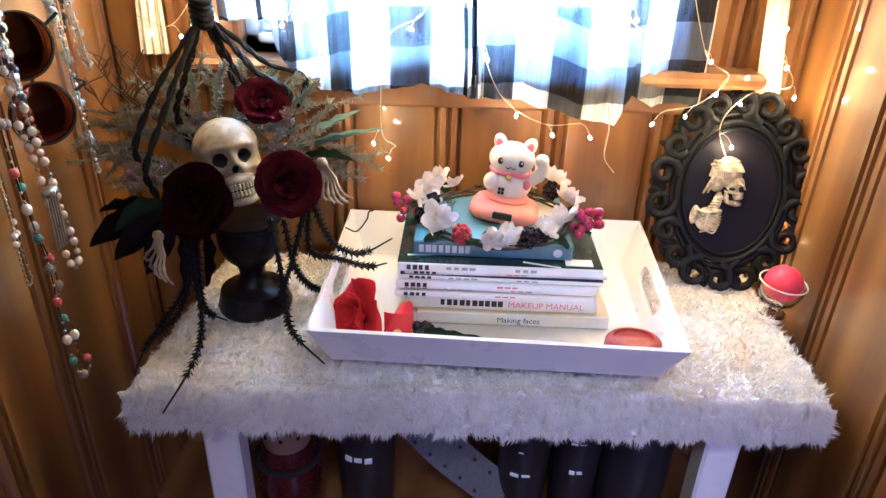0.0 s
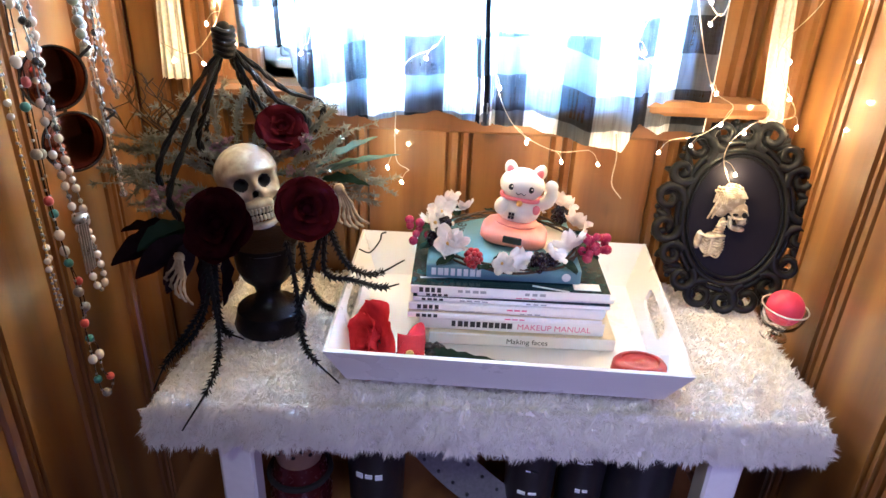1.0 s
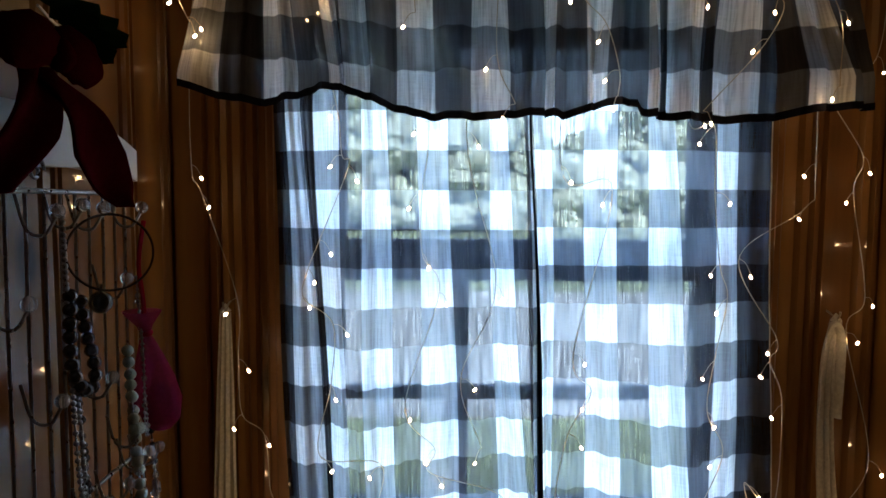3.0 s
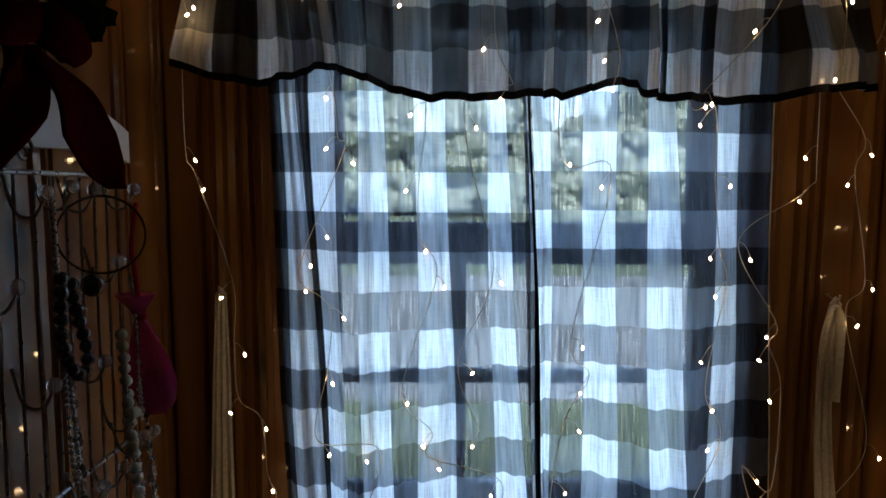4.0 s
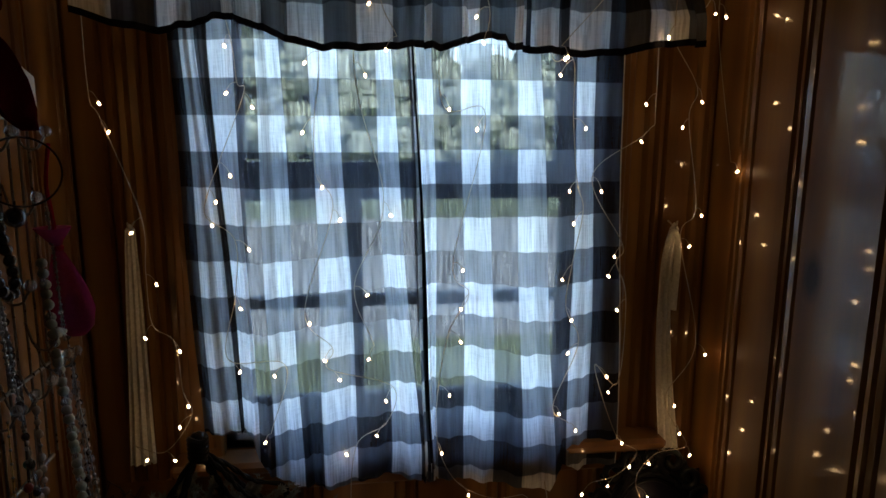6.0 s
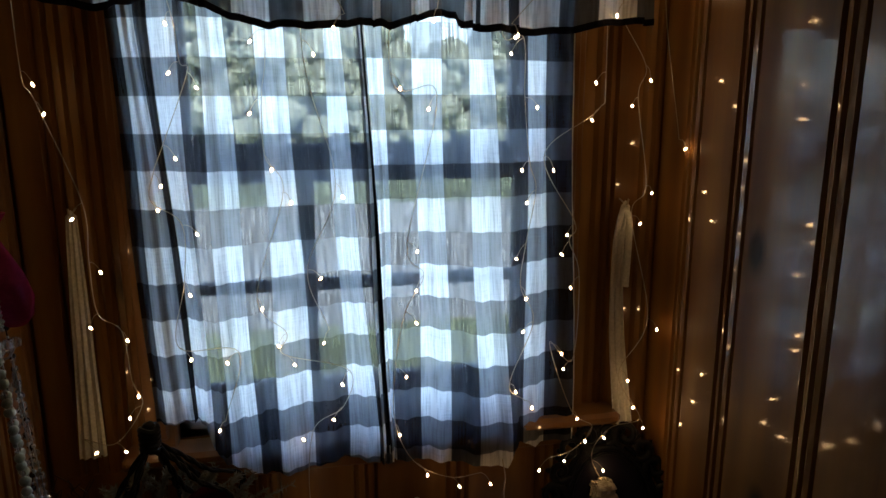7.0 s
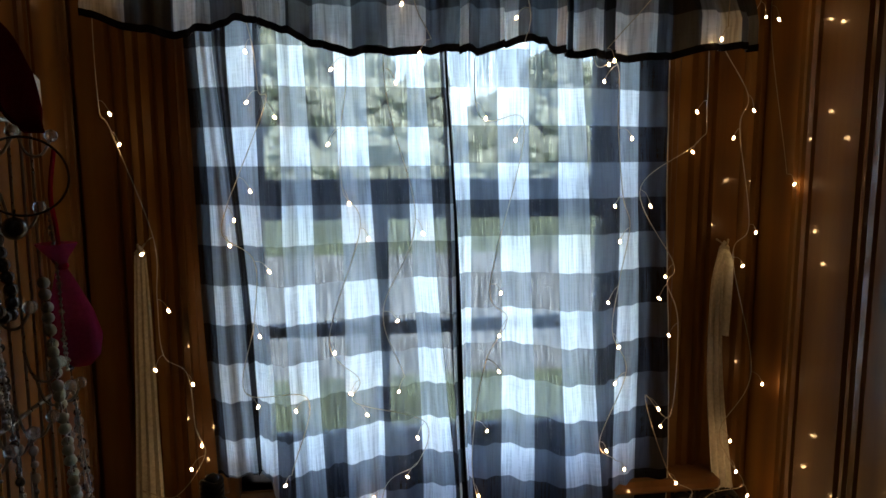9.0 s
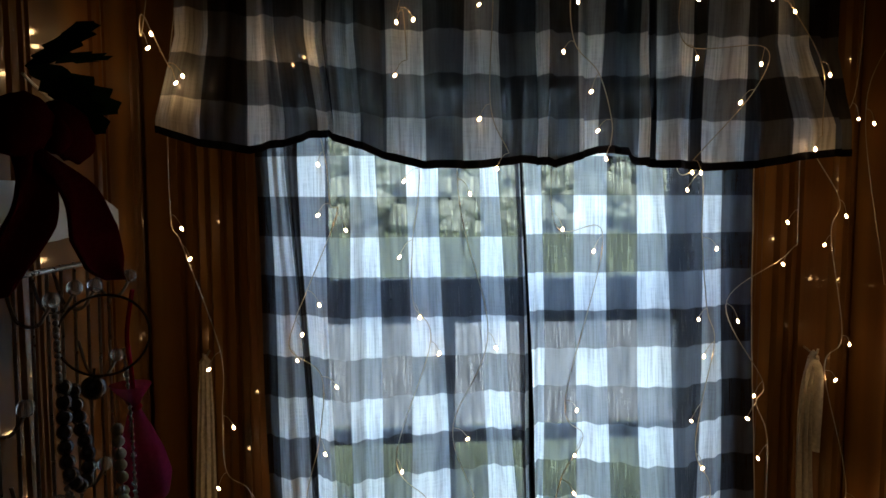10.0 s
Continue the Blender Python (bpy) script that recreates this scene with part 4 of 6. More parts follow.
# ---- red rose, ribbon and tin in the tray ----
ROSE_RED = cloth("red_silk", (0.62, 0.035, 0.045), 0.0, 0.3, scale=70)
STEM = plain("dark_green_stem", (0.03, 0.05, 0.025), 0.6)
FLOOR_T = TZ0 + 0.005


def rose_head(parent, p, m, radius, mats, seed, rings=((0.34, 4, 72), (0.62, 5, 52), (0.95, 6, 26))):
    """Cupped petals in rings about the axis of m."""
    rs = random.Random(seed)
    base = Matrix.Translation(p) @ m
    for ri, (size, n, lift) in enumerate(rings):
        for k in range(n):
            g = G()
            L = radius * size * rs.uniform(0.92, 1.08)
            mm = base @ pose(0, 0, 0, 0, 0, 360 * k / n + 31 * ri + rs.uniform(-9, 9)) @ Matrix.Translation((0, radius * 0.04, 0)) @ pose(0, 0, 0, lift + rs.uniform(-7, 7))
            wd = L * 1.35

            def at(s, v, L=L, wd=wd, mm=mm, ph=rs.uniform(0, 6)):
                a = (s - 0.5) * 2
                wv = wd * 0.5 * math.sin(math.pi * min(0.93, 0.16 + 0.62 * v)) ** 0.8
                lip = max(0, v - 0.72) / 0.28
                return mm @ Vector((a * wv, L * v * (1 - 0.10 * a * a), radius * 0.22 * a * a * v + radius * 0.10 * math.sin(math.pi * v) * -1 - radius * 0.16 * lip * lip + radius * 0.025 * math.sin(5 * a + ph) * v))

            g.surf(at, 8, 8)
            part("petal", g, mats, parent)


rose = thing("artificial_rose", (-0.165, -0.285, FLOOR_T), "red silk rose with a long dark stem lying in the tray", "rose")
head = G()
head.ell((-0.150, -0.285, FLOOR_T + 0.030), (0.010, 0.009, 0.010), 10, 8)
head = part("flower", head, ROSE_RED, rose)
rose_head(head, Vector((-0.150, -0.282, FLOOR_T + 0.026)), pose(0, 0, 0, 28, -60, 0), 0.050, ROSE_RED, 3, ((0.5, 4, 66), (0.8, 5, 44), (1.0, 5, 10)))
g = G()
g.tube(curve_pts([(-0.150, -0.29, FLOOR_T + 0.024), (-0.115, -0.298, FLOOR_T + 0.012), (-0.03, -0.305, FLOOR_T + 0.008), (0.09, -0.322, FLOOR_T + 0.005), (0.16, -0.315, FLOOR_T + 0.006), (0.20, -0.295, FLOOR_T + 0.014)], 40), 0.0025, 8)
stem = part("stem", g, STEM, rose)
# thick tapering length of the stem, in the dark leaf material
g = G()
line = curve_pts([(-0.070, -0.294, FLOOR_T + 0.014), (-0.040, -0.298, FLOOR_T + 0.012), (0.03, -0.310, FLOOR_T + 0.009), (0.115, -0.322, FLOOR_T + 0.006)], 30)
g.tube(line, [0.0105 * (1 - t / 30) ** 0.8 + 0.002 + 0.0012 * math.sin(t * 1.7) for t in range(31)], 10, flat=0.6)
part("wrapped_leaf", g, LEAF_DARK, stem, "thick dark tapering length of the stem")
g = G()
for k in range(7):
    a = random.Random(k).uniform
    g.ell((-0.068 + a(-0.012, 0.012), -0.292 + a(-0.008, 0.008), FLOOR_T + 0.012 + a(-0.004, 0.012)), (0.009, 0.007, 0.006), 9, 7, pose(0, 0, 0, a(-60, 60), a(-60, 60), 0), lambda d: 1 + 0.35 * noise.noise(d * 2 + Vector((k, 0, 0))))
part("foil_wrap", g, SOLAR, rose, "crumpled black wrapping")
g = G()
for k in range(4):
    a = -70 + 32 * k
    petal_surf(g, Matrix.Translation((-0.125, -0.293, FLOOR_T + 0.018)) @ pose(0, 0, 0, 20 - 30 * k, 0, 90 - 20 * k), 0.022, 0.008, 0.002, 0.006)
part("sepal", g, STEM, rose)
ribbon = thing("ribbon", (-0.098, -0.285, FLOOR_T), "shiny red satin ribbon loop with a gold medallion", "ribbon")
SATIN = plain("red_satin", (0.60, 0.02, 0.035), 0.22, vary=0.12, scale=60, bump=0.05)
g = G()
path = curve_pts([(-0.118, -0.290, FLOOR_T + 0.004), (-0.115, -0.300, FLOOR_T + 0.026), (-0.104, -0.292, FLOOR_T + 0.043), (-0.090, -0.280, FLOOR_T + 0.041), (-0.086, -0.300, FLOOR_T + 0.020), (-0.090, -0.298, FLOOR_T + 0.004)], 30)
for off in (0.0, 0.0012):
    g.surf(lambda s, v: path[round(v * 30)] + Vector((0.010 * (s - 0.5), 0.026 * (s - 0.5) - off, 0.006 * (s - 0.5))), 4, 30)
g.surf(lambda s, v: (-0.118 + 0.036 * s, -0.302 - 0.004 * math.sin(math.pi * s), FLOOR_T + 0.004 + 0.046 * v), 8, 6)
band = part("band", g, SATIN, ribbon)
g = G()
g.lathe([(0, 0.001), (0.005, 0.001), (0.0055, 0)], 14, pose(-0.101, -0.3065, FLOOR_T + 0.022, 90))
part("medallion", g, GOLD, ribbon, "small gold disc")
SOAP = N("translucent_red_soap", Base_Color=(0.32, 0.030, 0.025), Roughness=0.35, Subsurface_Weight=0.5, Subsurface_Radius=(0.02, 0.004, 0.003), Subsurface_Scale=0.3).mat
soap = G()
MS = pose(0.198, -0.318, FLOOR_T, 0, 0, -4) @ Matrix.Diagonal((1, 0.72, 1, 1))
soap.lathe([(0, 0), (0.030, 0.0), (0.0345, 0.004), (0.036, 0.018), (0.035, 0.028), (0.031, 0.0325), (0.025, 0.0335), (0.0235, 0.031), (0.012, 0.031), (0.010, 0.0325), (0, 0.0325)], 40, MS)
tagged(part("soap_bar", soap, SOAP), "translucent red oval soap with a raised rim", "soap")

# ---- skull arrangement on the bench ----
BONE = N("aged_bone", Roughness=0.55)
_c = BONE.coords()
_n = BONE.noise(_c, 28.0, 6.0)
_n2 = BONE.noise(_c, 220.0, 4.0)
BONE.set("Base Color", BONE.mix(BONE.ramp(_n, (0.42, 0.75), (0.62, 0.0)), (0.52, 0.45, 0.32), (0.16, 0.105, 0.06)))
BONE.bump(_n2, 0.25, 0.001)
BONE = BONE.mat
# black for shade painted into hollows, and for the doll's dark spots
SOCKET = plain("hollow_shade_and_spots", (0.012, 0.010, 0.009), 0.9, bump=0)
BLACK_GLASS = plain("black_pressed_glass", (0.004, 0.004, 0.005), 0.32, vary=0.2, scale=60, bump=0.3, Specular_IOR_Level=0.2)
BLACK_ROPE = plain("glossy_black_rope", (0.008, 0.009, 0.011), 0.55, vary=0.4, scale=120, bump=0.4, Specular_IOR_Level=0.15)
WINE = cloth("wine_velvet_petal", (0.020, 0.0035, 0.006), 0.0, 0.2, scale=90)
WINE_EDGE = cloth("red_velvet_petal", (0.055, 0.007, 0.013), 0.0, 0.25, scale=90)
LEAF_TEAL = cloth("grey_green_silk_leaf", (0.14, 0.21, 0.19), 0.0, 0.35, scale=50)
LEAF_GREEN = cloth("deep_green_silk_leaf", (0.035, 0.065, 0.045), 0.0, 0.25, scale=50)
LEAF_PURPLE = cloth("black_purple_leaf", (0.022, 0.014, 0.020), 0.0, 0.15, scale=60)
NEEDLE = cloth("frosted_grey_needle", (0.24, 0.24, 0.20), 0.0, 0.2, scale=300)
LILAC = cloth("dusty_lilac_blossom", (0.34, 0.22, 0.28), 0.0, 0.3, scale=120)

BT = ZTOP
arr = thing("skull_arrangement", (-0.315, -0.20, BT), "gothic flower arrangement with a rope cage on a black urn", "flower arrangement")
g = G()
UM = pose(-0.312, -0.195, BT + 0.008)
g.lathe([(0, 0), (0.050, 0.0), (0.052, 0.006), (0.048, 0.020), (0.046, 0.030), (0.030, 0.036), (0.020, 0.044), (0.017, 0.056), (0.020, 0.068), (0.034, 0.082), (0.041, 0.098), (0.043, 0.118), (0.041, 0.130), (0.036, 0.130), (0, 0.126)], 20, UM)
g.lathe([(0.040, 0.128), (0.047, 0.132), (0.047, 0.138), (0.0, 0.139)], 24, UM)
part("urn", g, BLACK_GLASS, arr, "black pressed glass urn", smooth=True)

# skull: one plain ornament
skull = G()
SM = pose(-0.322, -0.208, 0.684, -20, -7, 27)
CR = Vector((0.0420, 0.050, 0.0440))


def bump_at(d, x, z, sx, sz):
    if d.y > 0.1:
        return 0.0
    return math.exp(-((d.x - x) / sx) ** 2 - ((d.z - z) / sz) ** 2)


def cranium(d):
    s = 1.0
    s += 0.10 * max(0, d.y) + 0.04 * max(0, d.z)
    front = max(0.0, -d.y)
    s -= 0.10 * max(0, -d.z - 0.1) * (1 - front)
    for sx in (-1, 1):
        s -= 0.50 * bump_at(d, sx * 0.41, -0.16, 0.21, 0.21)
        s += 0.05 * bump_at(d, sx * 0.42, 0.16, 0.32, 0.09)
        s += 0.13 * bump_at(d, sx * 0.66, -0.50, 0.16, 0.13)
        s -= 0.10 * math.exp(-((d.x - sx * 0.95) / 0.18) ** 2 - ((d.z + 0.05) / 0.25) ** 2)
    s -= 0.42 * bump_at(d, 0, -0.56, 0.10, 0.13)
    s += 0.07 * bump_at(d, 0, -0.20, 0.08, 0.15)
    return s


k0 = len(skull.f)
skull.ell((0, 0, 0.003), tuple(CR), 170, 130, None, cranium)
# recessed faces turn black: socket and nose shade put into the colour
for fi in range(k0, len(skull.f)):
    c = sum((skull.v[i] for i in skull.f[fi]), Vector()) / 4
    d = Vector((c.x / CR.x, c.y / CR.y, (c.z - 0.003) / CR.z))
    if d.length < 0.86 and c.y < -0.012 and -0.75 < d.z < 0.15:
        skull.m[fi] = 1
# upper jaw, lower jaw and teeth
skull.ell((0, -0.028, -0.032), (0.021, 0.020, 0.010), 22, 10)
skull.tube(curve_pts([(-0.029, -0.002, -0.020), (-0.025, -0.010, -0.042), (-0.015, -0.034, -0.055), (0, -0.042, -0.058), (0.015, -0.034, -0.055), (0.025, -0.010, -0.042), (0.029, -0.002, -0.020)], 30), 0.0050, 10)
for row, z in ((0, -0.0390), (1, -0.0475)):
    for k in range(10):
        a = radians(-62 + 124 * k / 9)
        mm = pose(0.0195 * math.sin(a), -0.027 - 0.0205 * math.cos(a), z, 0, 0, math.degrees(a))
        skull.box(-0.0019, 0.0019, -0.002, 0.002, -0.0040, 0.0040, 0.0012, mm)
# black block painted in as the shade between the jaws
skull.mat = 1
skull.box(-0.018, 0.018, -0.038, -0.02, -0.050, -0.038, 0.004)
for i, p in enumerate(skull.v):
    skull.v[i] = SM @ p
tagged(part("skull_ornament", skull, [BONE, SOCKET]), "aged bone-coloured skull ornament among dark roses", "skull ornament")

# cage of twisted ropes
TOP = Vector((-0.358, -0.135, 0.845))
for k, (x, y, z, bow) in enumerate(((-0.432, -0.20, 0.650, 0.030), (-0.405, -0.245, 0.640, 0.026), (-0.300, -0.140, 0.700, 0.01), (-0.262, -0.150, 0.715, 0.014), (-0.248, -0.115, 0.725, 0.018), (-0.345, -0.050, 0.66, 0.02), (-0.415, -0.07, 0.66, 0.03), (-0.275, -0.075, 0.67, 0.02), (-0.385, -0.17, 0.69, 0.016))):
    e = Vector((x, y, z))
    mid = TOP.lerp(e, 0.52)
    out = Vector((e.x - TOP.x, e.y - TOP.y, 0)).normalized()
    line = curve_pts([TOP, TOP.lerp(mid, 0.5) + out * bow * 0.6, mid + out * bow, e + Vector((0, 0, 0.04)) + out * 0.01, e], 44)
    g = G()
    for ph in (0, math.pi):
        pts = []
        for i, p in enumerate(line):
            a = i * 0.62 + ph
            pts.append(p + 0.0022 * (math.cos(a) * out + math.sin(a) * out.cross(Vector((0, 0, 1)))))
        g.tube(pts, 0.0027, 7)
    part("cage_rope", g, BLACK_ROPE, arr, "twisted glossy black rope")
g = G()
for k in range(5):
    g.tube([TOP + Vector((0.011 * math.cos(a), 0.011 * math.sin(a), -0.012 + 0.007 * k + 0.002 * math.sin(2 * a))) for a in np.linspace(0, 6.283, 20)[:-1]], 0.0048, 7, True)
g.ell(TOP + Vector((0, 0, 0.018)), (0.010, 0.010, 0.010), 12, 8, None, lambda d: 1 + 0.2 * noise.noise(d * 4))
part("cage_knot", g, BLACK_ROPE, arr, "bound knot at the top of the cage")

# roses
for k, (p, tilt, r, mat) in enumerate((((-0.350, -0.262, 0.644), (72, 0, -10), 0.043, WINE), ((-0.238, -0.256, 0.668), (70, 8, 20), 0.036, WINE_EDGE), ((-0.282, -0.175, 0.745), (42, 0, 30), 0.032, WINE_EDGE))):
    hub = G()
    hub.ell(p, r * 0.2, 10, 8)
    hub = part("rose", hub, mat, arr, "dark wine-red velvet rose")
    rose_head(hub, Vector(p), pose(0, 0, 0, *tilt), r, mat, 60 + k, ((0.36, 3, 68), (0.62, 4, 50), (0.92, 5, 28), (1.06, 6, 8)))


def leaf(a, b, width, mat, name="leaf", sag=0.0, roll=0.0):
    a, b = Vector(a), Vector(b)
    d = b - a
    side = d.cross(Vector((0, 0.5, 1))).normalized()
    side = Matrix.Rotation(radians(roll), 3, d.normalized()) @ side
    up = side.cross(d).normalized()
    g = G()

    def at(s, v):
        c = 2 * s - 1
        w = width * 0.5 * math.sin(math.pi * (0.04 + 0.95 * v)) ** 0.75 * (1 - 0.25 * v)
        return a + d * v + side * c * w + up * (abs(c) * w * 0.35 - sag * v * v + 0.12 * w * math.sin(22 * v) * abs(c)) + Vector((0, 0, -sag * v * v))

    g.surf(at, 8, 14)
    lf = part(name, g, mat, arr)
    g = G()
    g.tube([a + d * t + up * 0.0003 + Vector((0, 0, -sag * t * t)) - up * sag * t * t for t in np.linspace(0, 0.97, 10)], [0.0012 * (1 - 0.08 * i) for i in range(10)], 5)
    part("midrib", g, mat, lf)


for a, b, w, mat, sag, roll in (
        ((-0.240, -0.165, 0.690), (-0.158, -0.150, 0.736), 0.034, LEAF_TEAL, 0.002, 30), ((-0.240, -0.165, 0.680), (-0.128, -0.150, 0.716), 0.032, LEAF_TEAL, 0.004, 20), ((-0.236, -0.170, 0.672), (-0.168, -0.165, 0.678), 0.042, LEAF_GREEN, 0.006, 25),
        ((-0.225, -0.165, 0.690), (-0.145, -0.13, 0.705), 0.026, LEAF_TEAL, 0.004, 15), ((-0.400, -0.185, 0.655), (-0.495, -0.165, 0.680), 0.034, LEAF_GREEN, 0.006, 20),
        ((-0.405, -0.22, 0.62), (-0.475, -0.225, 0.60), 0.048, LEAF_GREEN, 0.01, 30), ((-0.41, -0.21, 0.615), (-0.528, -0.20, 0.555), 0.055, LEAF_PURPLE, 0.006, 30), ((-0.41, -0.205, 0.61), (-0.515, -0.18, 0.60), 0.05, LEAF_PURPLE, 0.006, 10),
        ((-0.41, -0.225, 0.605), (-0.485, -0.225, 0.545), 0.045, LEAF_PURPLE, 0.004, 40), ((-0.40, -0.23, 0.60), (-0.440, -0.24, 0.525), 0.036, LEAF_PURPLE, 0.0, 45), ((-0.40, -0.20, 0.61), (-0.46, -0.20, 0.515), 0.04, LEAF_PURPLE, 0.0, 35),
        ((-0.39, -0.22, 0.59), (-0.40, -0.225, 0.50), 0.045, LEAF_PURPLE, 0.0, 50), ((-0.37, -0.20, 0.59), (-0.375, -0.21, 0.49), 0.05, LEAF_PURPLE, 0.0, 60), ((-0.42, -0.2, 0.61), (-0.505, -0.19, 0.575), 0.045, LEAF_PURPLE, 0.004, 20)):
    leaf(a, b, w, mat, "leaf", sag, roll)


def sprig(a, b, bend, n, length, mat, seed, tips=None):
    """A stem with fine needles."""
    rs = random.Random(seed)
    a, b = Vector(a), Vector(b)
    line = curve_pts([a, a.lerp(b, 0.5) + Vector(bend), b], 16)
    g = G()
    g.tube(line, [0.0013 * (1 - 0.04 * i) for i in range(17)], 5)
    for k in range(n):
        t = rs.uniform(0.25, 1.0) * 16
        i = min(15, int(t))
        p = line[i].lerp(line[i + 1], t - i)
        d = (line[i + 1] - line[i]).normalized()
        o = Vector((rs.uniform(-1, 1), rs.uniform(-1, 1), rs.uniform(-1, 1)))
        q = (d * 0.7 + o).normalized() * length * rs.uniform(0.5, 1.1)
        sd = q.orthogonal().normalized() * length * 0.075
        k0 = len(g.v)
        g.v += [p - sd, p + sd, p + q * 0.6 + sd * 0.9, p + q, p + q * 0.6 - sd * 0.9]
        g.f.append([k0, k0 + 1, k0 + 2, k0 + 3, k0 + 4])
        g.m.append(0)
    sp = part("sprig", g, mat, arr, "frosted grey fern sprig")
    if tips:
        g = G()
        for k in range(tips):
            p = line[rs.randrange(9, 17)] + Vector((rs.uniform(-1, 1), rs.uniform(-1, 1), rs.uniform(-1, 1))) * 0.010
            for j in range(4):
                petal_surf(g, Matrix.Translation(p) @ Euler((rs.uniform(0, 6), rs.uniform(0, 6), rs.uniform(0, 6))).to_matrix().to_4x4(), 0.008, 0.005, 0.001, 0.001)
        part("blossom", g, LILAC, sp, "dusty lilac blossom cluster")


SP0 = (-0.345, -0.16, 0.645)
for k, (x, y, z, n, tips) in enumerate((
        (-0.520, -0.20, 0.690, 170, 0), (-0.505, -0.17, 0.712, 170, 0), (-0.470, -0.15, 0.740, 160, 0), (-0.440, -0.14, 0.765, 160, 0), (-0.412, -0.12, 0.770, 160, 0), (-0.385, -0.11, 0.775, 160, 0), (-0.350, -0.10, 0.775, 160, 0), (-0.315, -0.10, 0.770, 160, 0),
        (-0.285, -0.10, 0.775, 160, 0), (-0.250, -0.11, 0.765, 160, 0), (-0.215, -0.12, 0.750, 160, 0), (-0.190, -0.13, 0.725, 150, 0), (-0.145, -0.14, 0.670, 150, 0), (-0.165, -0.15, 0.655, 130, 0), (-0.455, -0.21, 0.668, 110, 14), (-0.425, -0.23, 0.672, 110, 14),
        (-0.445, -0.22, 0.635, 90, 10), (-0.235, -0.18, 0.725, 100, 12), (-0.40, -0.18, 0.72, 140, 0), (-0.37, -0.17, 0.715, 140, 8), (-0.225, -0.20, 0.705, 110, 8), (-0.50, -0.19, 0.665, 140, 0))):
    rb = random.Random(300 + k).uniform
    root = Vector(SP0) + Vector((rb(-0.04, 0.04), rb(-0.02, 0.02), rb(-0.02, 0.03)))
    sprig(root, (x + rb(-0.012, 0.012), y + rb(-0.02, 0.02), z + rb(-0.02, 0.012)), (rb(-0.03, 0.03), rb(-0.02, 0.02), rb(0.0, 0.04)), int(n * 2.2), 0.012, NEEDLE, 100 + k, tips)
    tip = Vector((x, y, z))
    for q in range(3):
        side = Vector((rb(-0.032, 0.032), rb(-0.02, 0.02), rb(-0.03, 0.022)))
        sprig(root.lerp(tip, rb(0.55, 0.8)), tip + side, (rb(-0.01, 0.01), 0, rb(-0.004, 0.012)), 90, 0.009, NEEDLE, 500 + 5 * k + q)
for k, (x, z) in enumerate(((-0.495, 0.790), (-0.475, 0.775), (-0.462, 0.800), (-0.505, 0.755))):
    g = G()
    rs = random.Random(200 + k)
    line = curve_pts([(-0.36, -0.15, 0.65), (-0.42, -0.15, 0.70 + 0.01 * k), (x + 0.02, -0.155, z - 0.035), (x, -0.16, z)], 20)
    g.tube(line, [0.0018 * (1 - 0.035 * i) for i in range(21)], 6)
    for j in range(7):
        p = line[rs.randrange(8, 20)]
        g.tube(curve_pts([p, p + Vector((rs.uniform(-0.015, 0.015), 0, 0.012)), p + Vector((rs.uniform(-0.025, 0.025), rs.uniform(-0.01, 0.01), 0.028))], 8), 0.0008, 5)
    part("twig", g, TWIG, arr, "bare curling brown twig")


# bony hands
def bony_hand(wrist, way, spread, tips, turn):
    g = G()
    wrist, way = Vector(wrist), Vector(way).normalized()
    side = Matrix.Rotation(radians(turn), 3, way) @ way.orthogonal().normalized()
    g.ell(wrist, (0.007, 0.006, 0.007), 14, 10, None, lambda d: 1 + 0.2 * noise.noise(d * 3))
    hand = part("bony_hand", g, BONE, arr, "small bone-coloured skeletal hand")
    nrm = side.cross(way)
    for k in range(5):
        o = (k - 2) / 2
        kn = wrist + way * (0.026 - 0.004 * abs(o)) + side * spread * 0.5 * o
        tip = kn + way * (tips * (1 - 0.13 * abs(o) ** 1.5)) + side * spread * 0.75 * o
        joints = [wrist + side * spread * 0.2 * o, kn, kn.lerp(tip, 0.4) + nrm * 0.006, kn.lerp(tip, 0.72) + nrm * 0.006, tip]
        pts, rad = [], []
        for a, b in zip(joints, joints[1:]):
            for t, r in ((0.0, 0.0027), (0.2, 0.0021), (0.5, 0.0015), (0.8, 0.0020)):
                pts.append(a.lerp(b, t))
                rad.append(r)
        g = G()
        g.tube(pts + [tip], rad + [0.0006], 8)
        part("finger", g, BONE, hand)


bony_hand((-0.405, -0.262, 0.595), (-0.10, -0.02, -1.0), 0.030, 0.036, 90)
bony_hand((-0.200, -0.225, 0.685), (0.42, 0.0, -1.0), 0.022, 0.036, 80)


# thorny tendrils
def tendril(keys, r=0.0038, spiky=True):
    line = curve_pts(keys, 60)
    g = G()
    g.tube(line, [r * (1 - 0.012 * i) for i in range(61)], 7)
    if spiky:
        for i in range(0, 50, 1):
            p, d = line[i], (line[i + 1] - line[i]).normalized()
            for j in range(4):
                q = Matrix.Rotation(j * 1.571 + i * 0.5, 3, d) @ d.orthogonal().normalized()
                k0 = len(g.v)
                w = d * r * 0.8
                sd = q.cross(d) * r * 0.5
                if i % 3 != 2:
                    g.v += [p + q * r * 0.6 - w, p + q * r * 0.6 + sd, p + q * r * 0.6 - sd, p + q * r * 2.1 + w]
                    g.f += [[k0, k0 + 1, k0 + 3], [k0 + 1, k0 + 2, k0 + 3], [k0 + 2, k0, k0 + 3]]
                    g.m += [0, 0, 0]
    part("tendril", g, BLACK_ROPE, arr, "thorny glossy black tendril")


